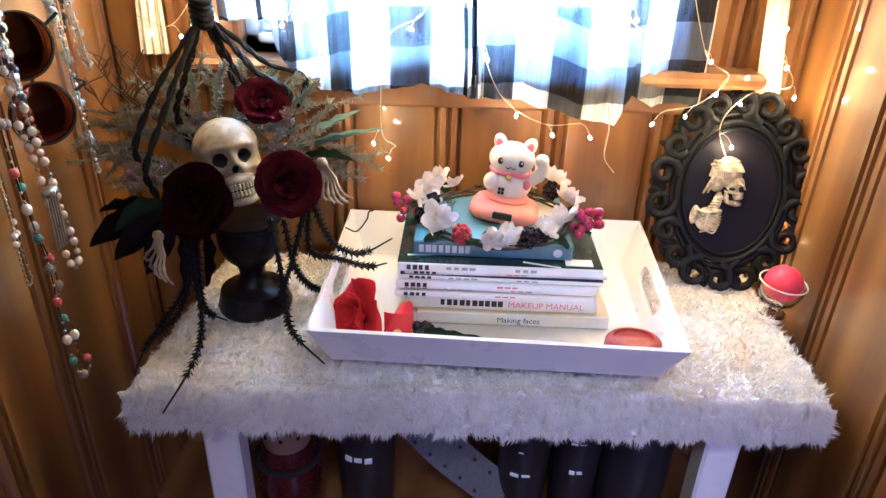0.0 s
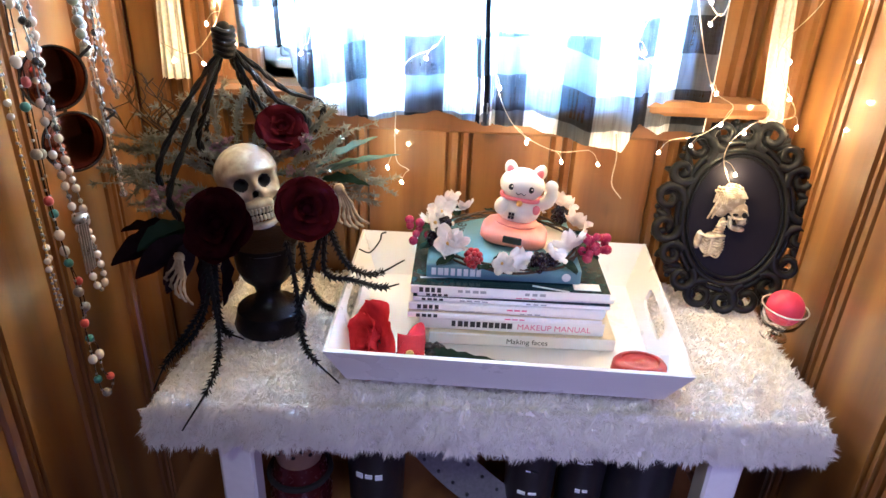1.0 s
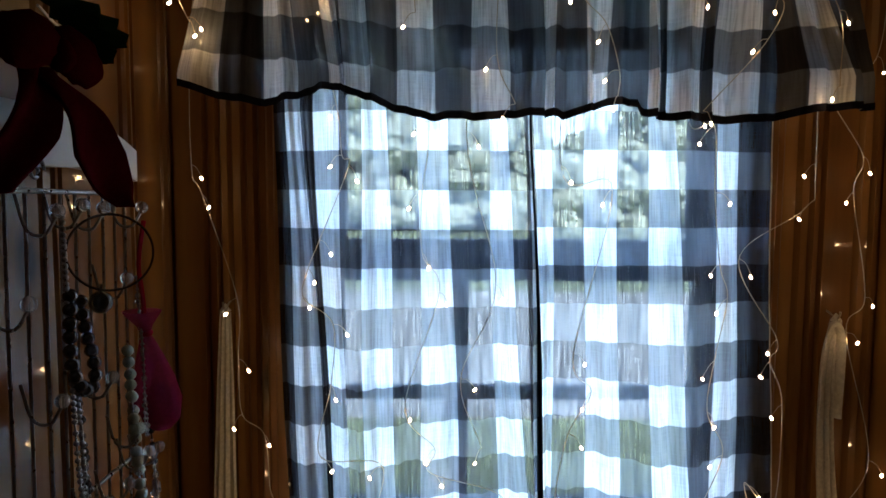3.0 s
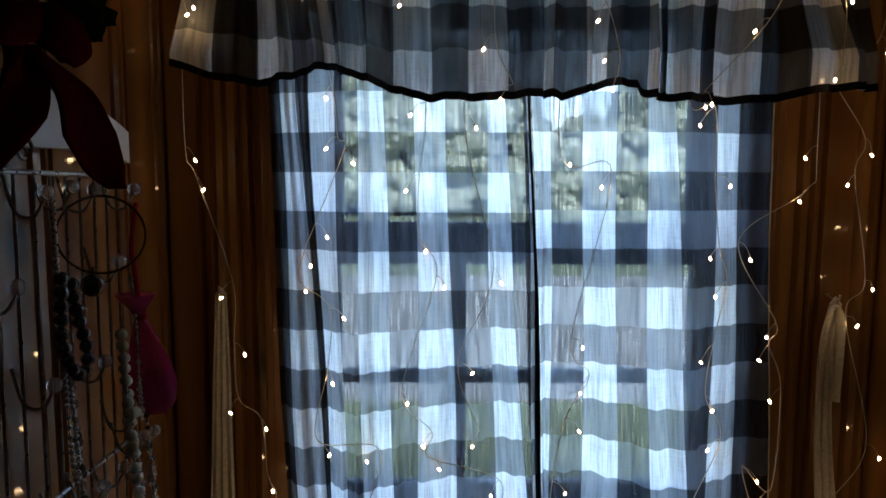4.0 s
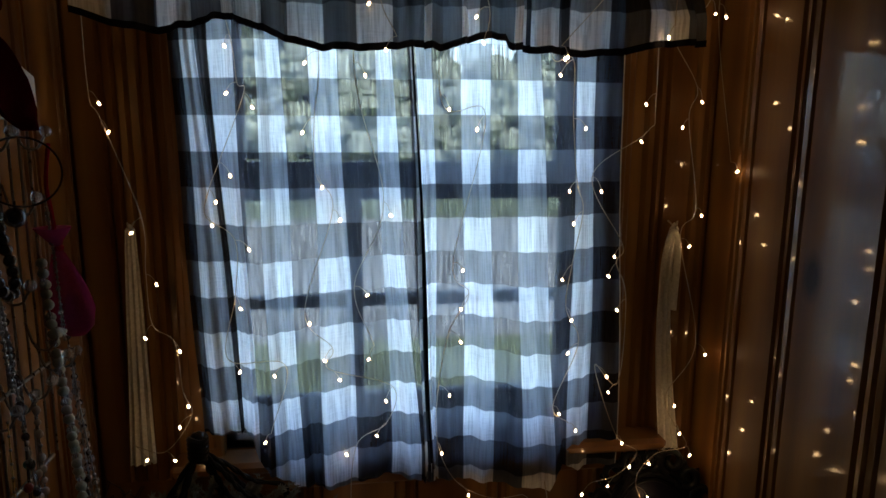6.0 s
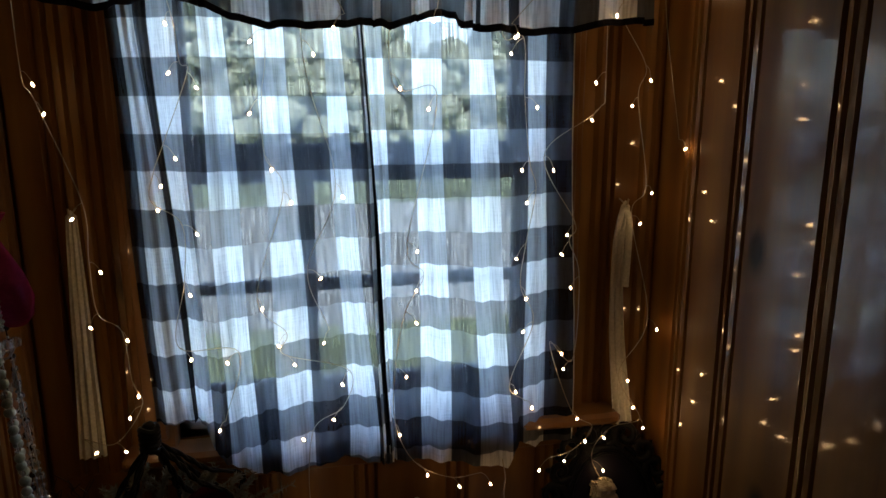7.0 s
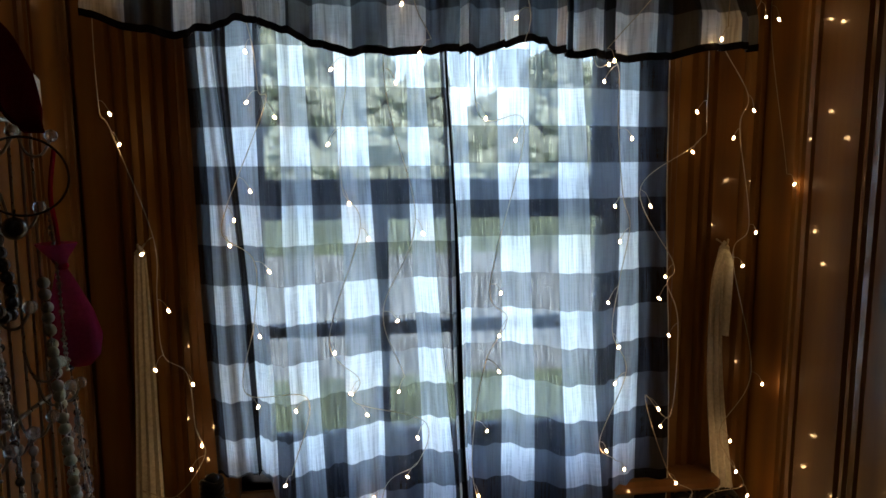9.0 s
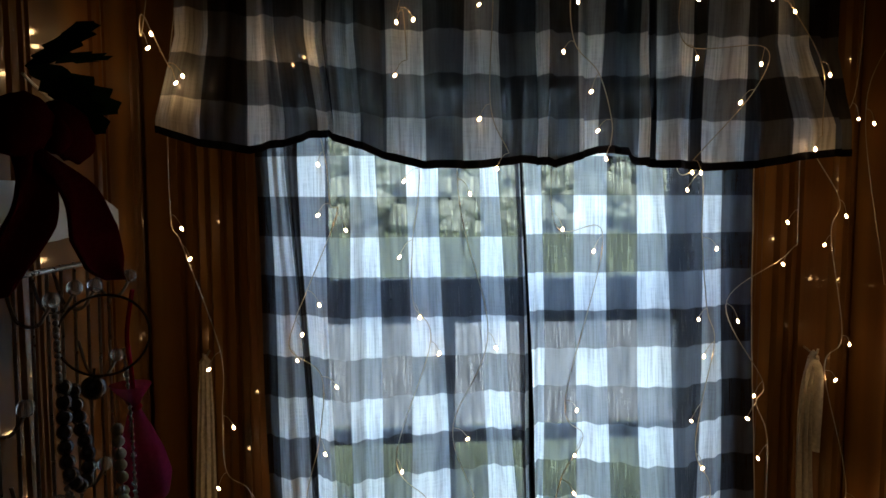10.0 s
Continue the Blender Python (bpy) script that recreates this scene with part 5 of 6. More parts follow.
for keys in (((-0.375, -0.245, 0.60), (-0.372, -0.25, 0.53), (-0.362, -0.275, 0.475), (-0.352, -0.345, 0.462), (-0.372, -0.405, 0.432)),
             ((-0.270, -0.235, 0.61), (-0.262, -0.235, 0.54), (-0.258, -0.24, 0.475), (-0.238, -0.285, 0.466), (-0.190, -0.340, 0.462)),
             ((-0.215, -0.225, 0.63), (-0.205, -0.215, 0.59), (-0.19, -0.20, 0.555), (-0.16, -0.17, 0.53), (-0.118, -0.15, 0.545)),
             ((-0.220, -0.23, 0.625), (-0.222, -0.225, 0.56), (-0.19, -0.215, 0.545), (-0.15, -0.19, 0.52), (-0.125, -0.17, 0.515)),
             ((-0.225, -0.235, 0.62), (-0.245, -0.235, 0.55), (-0.262, -0.235, 0.50), (-0.262, -0.225, 0.47), (-0.28, -0.22, 0.46)),
             ((-0.38, -0.23, 0.60), (-0.388, -0.225, 0.52), (-0.405, -0.245, 0.468), (-0.425, -0.30, 0.458), (-0.437, -0.33, 0.43)),
             ((-0.385, -0.225, 0.59), (-0.395, -0.22, 0.51), (-0.415, -0.25, 0.470), (-0.435, -0.285, 0.45)),
             ((-0.365, -0.24, 0.60), (-0.370, -0.24, 0.53), (-0.365, -0.25, 0.48), (-0.335, -0.255, 0.465)),
             ((-0.255, -0.22, 0.60), (-0.25, -0.20, 0.52), (-0.235, -0.175, 0.475), (-0.205, -0.18, 0.47))):
    tendril(keys)
g = G()
g.tube(curve_pts([(-0.185, -0.15, 0.56), (-0.172, -0.13, 0.545), (-0.158, -0.12, 0.56), (-0.155, -0.12, 0.572), (-0.148, -0.12, 0.575)], 20), 0.0012, 6)
part("tendril", g, BLACK_ROPE, arr)

# ---- cameo in a carved frame ----
FRAME_BLACK = plain("carved_black_resin", (0.007, 0.008, 0.009), 0.42, vary=0.3, scale=70, bump=0.3, Specular_IOR_Level=0.22)
PLAQUE = plain("matt_black_plaque", (0.010, 0.009, 0.016), 0.6, vary=0.2, scale=30, Specular_IOR_Level=0.2)
CREAM = N("cream_resin", Roughness=0.5)
CREAM.set("Base Color", CREAM.mix(CREAM.ramp(CREAM.noise(CREAM.coords(), 90.0, 5.0), (0.42, 0.7), (0.6, 0.0)), (0.72, 0.66, 0.50), (0.24, 0.17, 0.09)))
CREAM = CREAM.mat
FMX = pose(0.392, -0.062, 0.597, -16, 0, -8)
fr = thing("cameo_plaque", (0.40, -0.09, BT), "oval cameo plaque in an ornate black scrolled frame against the wall", "wall plaque")
g = G()
oval = lambda a, r, y=0.0: Vector((0.078 * r * math.cos(a), y, 0.106 * r * math.sin(a)))
g.add([FMX @ oval(2 * math.pi * k / 48, 1.0, -0.004) for k in range(48)] + [FMX @ oval(2 * math.pi * k / 48, 1.0, 0.010) for k in range(48)],
      [list(range(48))[::-1], list(range(48, 96))] + [[k, (k + 1) % 48, 48 + (k + 1) % 48, 48 + k] for k in range(48)])
part("plaque", g, PLAQUE, fr)
g = G()
for r, y, rad in ((1.0, -0.008, 0.0050), (0.90, -0.008, 0.0025), (1.10, -0.004, 0.0050)):
    g.tube([FMX @ oval(a, r, y) for a in np.linspace(0, 6.2832, 65)[:-1]], rad, 8, True)
part("rim", g, FRAME_BLACK, fr, "moulded black rim")
rs = random.Random(9)
for k in range(18):
    a = 2 * math.pi * (k + 0.5) / 18
    base = oval(a, 1.10)
    out = Vector((math.cos(a), 0, math.sin(a))).normalized()
    tan = Vector((-out.z, 0, out.x)) * (1 if k % 2 else -1)
    g = G()
    size = 0.022 * rs.uniform(0.85, 1.2)
    pts, rad = [], []
    for i in range(26):
        t = i / 25
        th = 4.6 * math.pi / 2 * t
        rr = size * (1 - 0.72 * t)
        pts.append(FMX @ (base + out * size * 0.75 + (out * -math.cos(th) + tan * math.sin(th)) * rr + Vector((0, -0.006 - 0.004 * math.sin(3 * t), 0))))
        rad.append(0.0080 * (1 - 0.5 * t))
    g.tube(pts, rad, 8)
    g.ell(pts[-1], 0.0042, 10, 7)
    for j in range(3):
        q = base + out * (0.012 + 0.009 * j) - tan * (0.010 + 0.004 * j)
        g.ell(FMX @ (q + Vector((0, -0.004, 0))), (0.0075 - 0.0014 * j, 0.005, 0.0075 - 0.0014 * j), 10, 7)
    for j, (u, v, sz, tw) in enumerate(((0.004, 0.014, 0.016, 35), (0.018, -0.018, 0.015, -40), (0.026, 0.008, 0.014, 10), (0.010, -0.002, 0.016, 80))):
        q = base + out * u + tan * v
        ang = math.degrees(math.atan2(out.z, out.x)) + tw
        g.ell(FMX @ (q + Vector((0, -0.003 - 0.002 * (j % 2), 0))), (sz, 0.0055, sz * 0.42), 12, 8, FMX.to_3x3().to_4x4() @ pose(0, 0, 0, 0, -ang, 0), lambda d: 1 + 0.25 * noise.noise(d * 3 + Vector((k, j, 0))))
    part("scroll", g, FRAME_BLACK, fr, "carved acanthus scroll")
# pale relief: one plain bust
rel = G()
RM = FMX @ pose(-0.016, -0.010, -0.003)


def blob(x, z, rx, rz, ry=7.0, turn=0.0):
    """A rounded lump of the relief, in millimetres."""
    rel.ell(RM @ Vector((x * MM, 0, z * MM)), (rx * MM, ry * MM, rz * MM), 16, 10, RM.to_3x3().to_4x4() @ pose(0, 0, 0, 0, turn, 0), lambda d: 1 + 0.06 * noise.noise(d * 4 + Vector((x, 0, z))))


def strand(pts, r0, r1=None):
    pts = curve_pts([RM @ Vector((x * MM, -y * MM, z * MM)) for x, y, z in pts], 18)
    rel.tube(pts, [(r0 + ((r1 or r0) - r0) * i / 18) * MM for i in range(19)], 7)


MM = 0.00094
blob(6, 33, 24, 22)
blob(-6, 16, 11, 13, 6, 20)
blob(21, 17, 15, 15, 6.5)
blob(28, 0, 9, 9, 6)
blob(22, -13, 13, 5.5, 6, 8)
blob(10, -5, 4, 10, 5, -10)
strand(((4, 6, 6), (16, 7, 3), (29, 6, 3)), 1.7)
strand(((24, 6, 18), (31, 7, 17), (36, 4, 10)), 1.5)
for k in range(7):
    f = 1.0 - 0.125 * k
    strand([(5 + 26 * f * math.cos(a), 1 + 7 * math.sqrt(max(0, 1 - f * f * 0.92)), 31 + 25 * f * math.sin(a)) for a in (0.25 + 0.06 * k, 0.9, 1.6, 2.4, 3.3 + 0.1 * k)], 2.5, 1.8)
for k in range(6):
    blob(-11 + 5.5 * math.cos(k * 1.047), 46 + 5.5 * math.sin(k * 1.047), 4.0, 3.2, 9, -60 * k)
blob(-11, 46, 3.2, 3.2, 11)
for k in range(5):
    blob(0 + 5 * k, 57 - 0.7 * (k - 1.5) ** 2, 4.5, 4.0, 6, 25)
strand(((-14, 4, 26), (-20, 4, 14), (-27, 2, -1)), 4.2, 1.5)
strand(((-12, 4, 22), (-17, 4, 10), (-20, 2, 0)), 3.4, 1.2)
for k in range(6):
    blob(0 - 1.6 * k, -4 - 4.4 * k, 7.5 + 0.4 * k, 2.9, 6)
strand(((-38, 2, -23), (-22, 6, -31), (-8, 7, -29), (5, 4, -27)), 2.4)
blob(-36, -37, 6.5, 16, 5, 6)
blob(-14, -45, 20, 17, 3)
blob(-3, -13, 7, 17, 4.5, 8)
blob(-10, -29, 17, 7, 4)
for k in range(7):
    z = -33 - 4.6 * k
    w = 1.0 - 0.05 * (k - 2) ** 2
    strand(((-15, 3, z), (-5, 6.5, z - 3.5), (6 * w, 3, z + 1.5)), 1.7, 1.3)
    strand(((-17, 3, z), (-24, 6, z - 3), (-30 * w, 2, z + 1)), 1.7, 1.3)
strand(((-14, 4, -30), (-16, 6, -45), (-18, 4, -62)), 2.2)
# black lumps paint shade into the bust's eye, nose and mouth hollows
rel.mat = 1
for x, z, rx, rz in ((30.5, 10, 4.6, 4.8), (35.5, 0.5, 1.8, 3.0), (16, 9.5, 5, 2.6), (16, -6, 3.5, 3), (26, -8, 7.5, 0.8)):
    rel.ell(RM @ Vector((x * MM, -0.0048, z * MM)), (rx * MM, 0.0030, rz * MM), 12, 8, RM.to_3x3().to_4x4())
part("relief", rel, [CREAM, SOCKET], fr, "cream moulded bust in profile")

# ---- candle in a glass cup ----
cup = thing("candle_cup", (0.447, -0.175, BT), "footed clear glass cup holding a round pink candle", "candle holder")
g = G()
CM = pose(0.446, -0.172, BT + 0.004, 3, 4, 0)
g.lathe([(0, 0), (0.020, 0), (0.020, 0.002), (0.006, 0.005), (0.005, 0.012), (0.014, 0.016), (0.026, 0.026), (0.031, 0.040), (0.034, 0.054), (0.032, 0.054), (0.029, 0.040), (0.024, 0.028), (0.012, 0.019), (0, 0.018)], 32, CM)
c = part("cup", g, glass("clear_glass"), cup, "clear glass")
c.visible_shadow = False
g = G()
g.tube([CM @ Vector((0.033 * math.cos(a), 0.033 * math.sin(a), 0.054)) for a in np.linspace(0, 6.283, 40)[:-1]], 0.0012, 6, True)
part("rim", g, plain("pale_rim", (0.75, 0.70, 0.62), 0.2), cup)
PINK_WAX = N("pink_wax", Base_Color=(0.80, 0.06, 0.13), Roughness=0.5, Subsurface_Weight=0.5, Subsurface_Radius=(0.02, 0.005, 0.005), Subsurface_Scale=0.3).mat
g = G()
g.ell(CM @ Vector((0, 0, 0.052)), (0.0265, 0.0265, 0.027), 32, 20, None, lambda d: 1 - 0.05 * math.exp(-((d.x - 0.25) / 0.10) ** 2) * (1 if d.z > -0.2 else 0) + 0.02 * noise.noise(d * 3))
part("candle", g, PINK_WAX, cup, "round pink wax candle")

# ---- jewellery rack on the side wall ----
STEEL = plain("tarnished_silver_wire", (0.35, 0.34, 0.33), 0.3, 0.9, bump=0.05)
CRYSTAL = N("crystal_bead", Base_Color=(0.92, 0.94, 0.96), Roughness=0.05, Transmission_Weight=0.85, IOR=1.5).mat
PEARL = N("pearl", Base_Color=(0.66, 0.57, 0.50), Roughness=0.22, Coat_Weight=0.5, Coat_Roughness=0.1).mat
GUNMETAL = plain("gunmetal_bead", (0.10, 0.10, 0.11), 0.2, 0.7, bump=0.02)
TURQUOISE = plain("turquoise_bead", (0.06, 0.22, 0.22), 0.35, vary=0.4, scale=200)
CORAL = plain("coral_bead", (0.45, 0.07, 0.06), 0.35, vary=0.3, scale=200)
STONE_B = plain("grey_stone_bead", (0.22, 0.19, 0.17), 0.4, vary=0.4, scale=200)
JADE = plain("pale_green_stone", (0.38, 0.42, 0.34), 0.35, vary=0.3, scale=150)
VELVET = cloth("dark_red_velvet", (0.06, 0.003, 0.007), 0.0, 0.1, scale=120)
ORGANZA = cloth("pink_organza", (0.40, 0.035, 0.13), 0.30, 0.6, scale=260)
DARK_BEADS = plain("dark_trinkets", (0.05, 0.03, 0.06), 0.4, vary=0.6, scale=150)
HOLLY = cloth("dark_green_leaf", (0.012, 0.030, 0.016), 0.0, 0.1, scale=80)
XW = -0.492

rack = thing("jewellery_rack", (XW, -0.38, 1.0), "white-topped wire jewellery rack hung with necklaces on pine boards", "jewellery rack")
g = G()
top_of = lambda y: 1.392 - 1.45 * max(0, y + 0.36) ** 2 - 0.25 * max(0, -0.46 - y)
n = 20
ys = [-0.52 + 0.295 * k / n for k in range(n + 1)]
ring = []
for x in (XW - 0.030, XW):
    ring += [(x, y, top_of(y)) for y in ys] + [(x, y, top_of(y) - 0.046 + 0.09 * max(0, y + 0.36) - 0.004 * math.sin((y + 0.52) * 11)) for y in reversed(ys)]
c = 2 * (n + 1)
g.add(ring, [list(range(c)), list(range(c, 2 * c))[::-1]] + [[k, c + k, c + (k + 1) % c, (k + 1) % c] for k in range(c)])
part("header", g, WHITE_PAINT, rack, "white painted curved wooden header", smooth=False)
for z, y0, y1 in ((1.322, -0.52, -0.258), (1.040, -0.52, -0.275), (0.93, -0.50, -0.29)):
    g = G()
    g.tube([(XW + 0.006, y0, z), (XW + 0.006, y1, z - 0.004)], 0.0022, 8)
    part("crossbar", g, STEEL, rack)
for y in (-0.49, -0.462, -0.436, -0.41, -0.386, -0.362, -0.338, -0.312, -0.288, -0.266):
    g = G()
    g.tube(curve_pts([(XW + 0.004, y, 1.322), (XW + 0.002, y + 0.001, 1.20), (XW + 0.002, y - 0.001, 1.04), (XW, y, 0.92)], 12), 0.0015, 6)
    part("rod", g, STEEL, rack)
HOOKS = ((-0.300, 1.296), (-0.336, 1.229), (-0.376, 1.297), (-0.412, 1.300), (-0.449, 1.296), (-0.452, 1.145), (-0.371, 1.142), (-0.319, 1.076), (-0.490, 1.229), (-0.300, 1.045), (-0.345, 1.030), (-0.385, 1.030), (-0.425, 1.030), (-0.275, 1.040))
for y, z in HOOKS:
    g = G()
    g.tube(curve_pts([(XW + 0.004, y, z + 0.022), (XW + 0.012, y, z - 0.006), (XW + 0.026, y, z - 0.010), (XW + 0.036, y, z + 0.004)], 12), 0.0014, 6)
    hk = part("hook", g, STEEL, rack)
    g = G()
    g.ell((XW + 0.037, y, z + 0.009), 0.0062, 10, 8)
    part("finial", g, CRYSTAL, hk, "clear crystal ball")
for k, y in enumerate((-0.285, -0.42)):
    g = G()
    g.tube([(XW + 0.004, y + 0.012 * (1 - t) * math.cos(9 * t), 1.338 + 0.014 * (1 - t) * math.sin(9 * t)) for t in np.linspace(0, 0.9, 30)], 0.0016, 6)
    part("curl", g, STEEL, rack)


def bead_mesh(mat, r, stretch=1.0):
    g = G()
    g.ell((0, 0, 0), (r, r, r * stretch), 10, 7)
    return mesh_of(g, mat)


def necklace(keys, pattern, label, gap=0.0, chain=None):
    """Beads along a hanging line; pattern: (mesh, spacing) repeated."""
    line = curve_pts(keys, 120)
    ob = thing("necklace", keys[0], label, "necklace", "hanging necklaces")
    g = G()
    g.tube(line[::2], 0.0007, 4)
    part("cord", g, chain or STEEL, ob)
    s, i, k = 0.0, 0, 0
    while i < 119:
        me, space = pattern[k % len(pattern)]
        b = part("bead", me, None, ob)
        d = (line[i + 1] - line[i]).normalized()
        b.matrix_basis = Matrix.Translation(line[i]) @ d.to_track_quat("Z", "X").to_matrix().to_4x4()
        k += 1
        left = space
        while left > 0 and i < 119:
            left -= (line[i + 1] - line[i]).length
            i += 1
    return ob


P6, P4, P3 = bead_mesh(PEARL, 0.0043, 1.15), bead_mesh(PEARL, 0.0035), bead_mesh(PEARL, 0.0022)
S3, S2 = bead_mesh(STEEL, 0.0024), bead_mesh(STEEL, 0.0016)
C5, C3 = bead_mesh(CRYSTAL, 0.0048), bead_mesh(CRYSTAL, 0.003)
K5, K7 = bead_mesh(GUNMETAL, 0.0040), bead_mesh(GUNMETAL, 0.006)
T6, R6, B6, W6, J6 = bead_mesh(TURQUOISE, 0.0048), bead_mesh(CORAL, 0.0048, 1.1), bead_mesh(STONE_B, 0.0055), bead_mesh(PEARL, 0.0052, 1.2), bead_mesh(JADE, 0.0058)
X1 = XW + 0.03
necklace([(X1 + 0.000, -0.372, 1.03), (X1 + 0.003, -0.378, 0.92), (X1 + 0.006, -0.385, 0.82), (X1 + 0.008, -0.382, 0.763), (X1 + 0.010, -0.375, 0.718), (X1 + 0.010, -0.371, 0.678), (X1 + 0.010, -0.366, 0.656), (X1 + 0.010, -0.361, 0.62), (X1 + 0.010, -0.368, 0.606), (X1 + 0.008, -0.378, 0.622), (X1 + 0.006, -0.379, 0.66), (X1 + 0.004, -0.381, 0.7), (X1 + 0.002, -0.385, 0.75), (X1 + 0.000, -0.39, 0.8), (X1 + 0.000, -0.38, 1.0)],
         [(P6, 0.011), (P6, 0.011), (P4, 0.009), (P6, 0.011), (S3, 0.007)], "long strand of cream pearls with silver links")
necklace([(X1 + 0.000, -0.4, 1.03), (X1 + 0.004, -0.42, 0.85), (X1 + 0.006, -0.424, 0.749), (X1 + 0.008, -0.42, 0.682), (X1 + 0.010, -0.416, 0.629), (X1 + 0.010, -0.419, 0.583), (X1 + 0.010, -0.418, 0.514), (X1 + 0.010, -0.411, 0.493), (X1 + 0.010, -0.398, 0.487), (X1 + 0.010, -0.388, 0.495), (X1 + 0.008, -0.402, 0.517), (X1 + 0.006, -0.398, 0.55), (X1 + 0.004, -0.411, 0.574), (X1 + 0.003, -0.398, 0.605), (X1 + 0.002, -0.399, 0.633), (X1 + 0.000, -0.41, 0.7), (X1 + 0.000, -0.405, 0.85), (X1 + 0.000, -0.4, 1.02)],
         [(B6, 0.016), (S2, 0.006), (S2, 0.006), (R6, 0.017), (S2, 0.006), (S2, 0.006), (W6, 0.018), (S2, 0.006), (T6, 0.016), (S2, 0.006), (S2, 0.006)], "long boho necklace of coral, turquoise and stone beads", chain=GUNMETAL)
necklace([(X1 + 0.000, -0.43, 1.03), (X1 + 0.004, -0.445, 0.85), (X1 + 0.008, -0.449, 0.71), (X1 + 0.008, -0.452, 0.68), (X1 + 0.008, -0.452, 0.642), (X1 + 0.008, -0.45, 0.631), (X1 + 0.006, -0.441, 0.636), (X1 + 0.004, -0.441, 0.668), (X1 + 0.000, -0.436, 0.85), (X1 + 0.000, -0.43, 0.98)],
         [(S2, 0.0055)] * 14 + [(P4, 0.008)] * 2, "fine gold chain with small pearls", chain=GOLD)
necklace([(X1, -0.300, 1.045), (X1 + 0.006, -0.300, 0.95), (X1 + 0.012, -0.298, 0.85), (X1 + 0.012, -0.290, 0.76), (X1 + 0.010, -0.282, 0.69), (X1 + 0.004, -0.278, 0.74), (X1, -0.285, 0.88), (X1, -0.296, 1.0)],
         [(C5, 0.011), (S3, 0.007), (P3, 0.006), (S3, 0.007)], "crystal and silver bead necklace")
necklace([(X1, -0.325, 1.165), (X1 + 0.004, -0.320, 1.05), (X1 + 0.010, -0.315, 0.94), (X1 + 0.010, -0.305, 0.86), (X1 + 0.006, -0.300, 0.92), (X1, -0.31, 1.05), (X1, -0.322, 1.15)],
         [(J6, 0.010), (J6, 0.010), (C3, 0.007)], "pale green stone chip necklace")
necklace([(X1, -0.415, 1.14), (X1 + 0.006, -0.412, 1.00), (X1 + 0.010, -0.400, 0.88), (X1 + 0.010, -0.388, 0.80), (X1 + 0.004, -0.385, 0.88), (X1, -0.40, 1.0), (X1, -0.412, 1.12)],
         [(C3, 0.007), (S3, 0.006), (K5, 0.012)], "silver and gunmetal bead necklace")
necklace([(X1, -0.275, 1.04), (X1 + 0.004, -0.272, 0.97), (X1 + 0.010, -0.266, 0.88), (X1 + 0.012, -0.256, 0.80), (X1 + 0.006, -0.262, 0.84), (X1, -0.268, 0.95), (X1, -0.274, 1.02)],
         [(C5, 0.012), (C3, 0.008), (S3, 0.008)], "faceted clear crystal necklace on the rack")
necklace([(X1 + 0.004, -0.43, 1.235), (X1 + 0.006, -0.436, 1.19), (X1 + 0.008, -0.433, 1.167), (X1 + 0.008, -0.419, 1.153), (X1 + 0.008, -0.405, 1.155), (X1 + 0.008, -0.404, 1.174), (X1 + 0.006, -0.411, 1.2), (X1 + 0.004, -0.416, 1.232)],
         [(K7, 0.0105)], "gunmetal bead bracelet hung on a hook")
necklace([(X1, -0.430, 1.30), (X1 + 0.004, -0.434, 1.20), (X1 + 0.006, -0.432, 1.10), (X1 + 0.006, -0.425, 1.06), (X1 + 0.004, -0.42, 1.10), (X1, -0.425, 1.2), (X1, -0.43, 1.29)],
         [(S3, 0.005)], "plain silver chain necklace on the rack")
necklace([(X1, -0.302, 1.235), (X1 + 0.004, -0.300, 1.16), (X1 + 0.006, -0.305, 1.09), (X1 + 0.006, -0.300, 1.07), (X1 + 0.004, -0.296, 1.10), (X1, -0.300, 1.22)],
         [(S2, 0.0045), (S2, 0.0045), (S2, 0.0045), (C3, 0.007)], "fine silver chain with crystals")
necklace([(X1 - 0.01, -0.255, 1.06), (X1 - 0.008, -0.252, 1.01), (X1 - 0.004, -0.250, 0.95), (X1 - 0.002, -0.252, 0.90), (X1 - 0.004, -0.262, 0.84)],
         [(K5, 0.010), (S2, 0.005)], "dark beaded strand below the pink pouch", chain=GUNMETAL)
# tassel of fine chains on the long necklace
tassel = thing("tassel_pendant", (X1 + 0.02, -0.399, 0.65), "silver chain tassel pendant on a long necklace", "pendant")
for k in range(9):
    g = G()
    o = (k - 4) * 0.0022
    g.tube([(X1 + 0.020 + 0.002 * (k % 2), -0.399 + o - 0.002 * t, 0.706 - 0.056 * t) for t in np.linspace(0, 1, 6)], 0.0009, 5)
    part("chain", g, STEEL, tassel)
g = G()
g.ell((X1 + 0.02, -0.399, 0.710), (0.008, 0.011, 0.006), 12, 8)
part("cap", g, STEEL, tassel)
# hoop, dark ball
g = G()
g.tube([(X1 + 0.022 + 0.030 * math.cos(a), -0.397 + 0.016 * math.cos(a), 1.268 + 0.033 * math.sin(a)) for a in np.linspace(0, 6.283, 44)[:-1]], 0.0011, 6, True)
tagged(part("hoop_earring", g, GUNMETAL), "large thin dark hoop earring on the rack", "earring")
g = G()
g.ell((X1 + 0.010, -0.393, 1.224), 0.010, 18, 12)
g.tube([(X1 + 0.010, -0.393, 1.232), (X1 + 0.012, -0.395, 1.240)], 0.0012, 6)
tagged(part("ball_pendant", g, GUNMETAL), "round gunmetal ball pendant", "pendant")

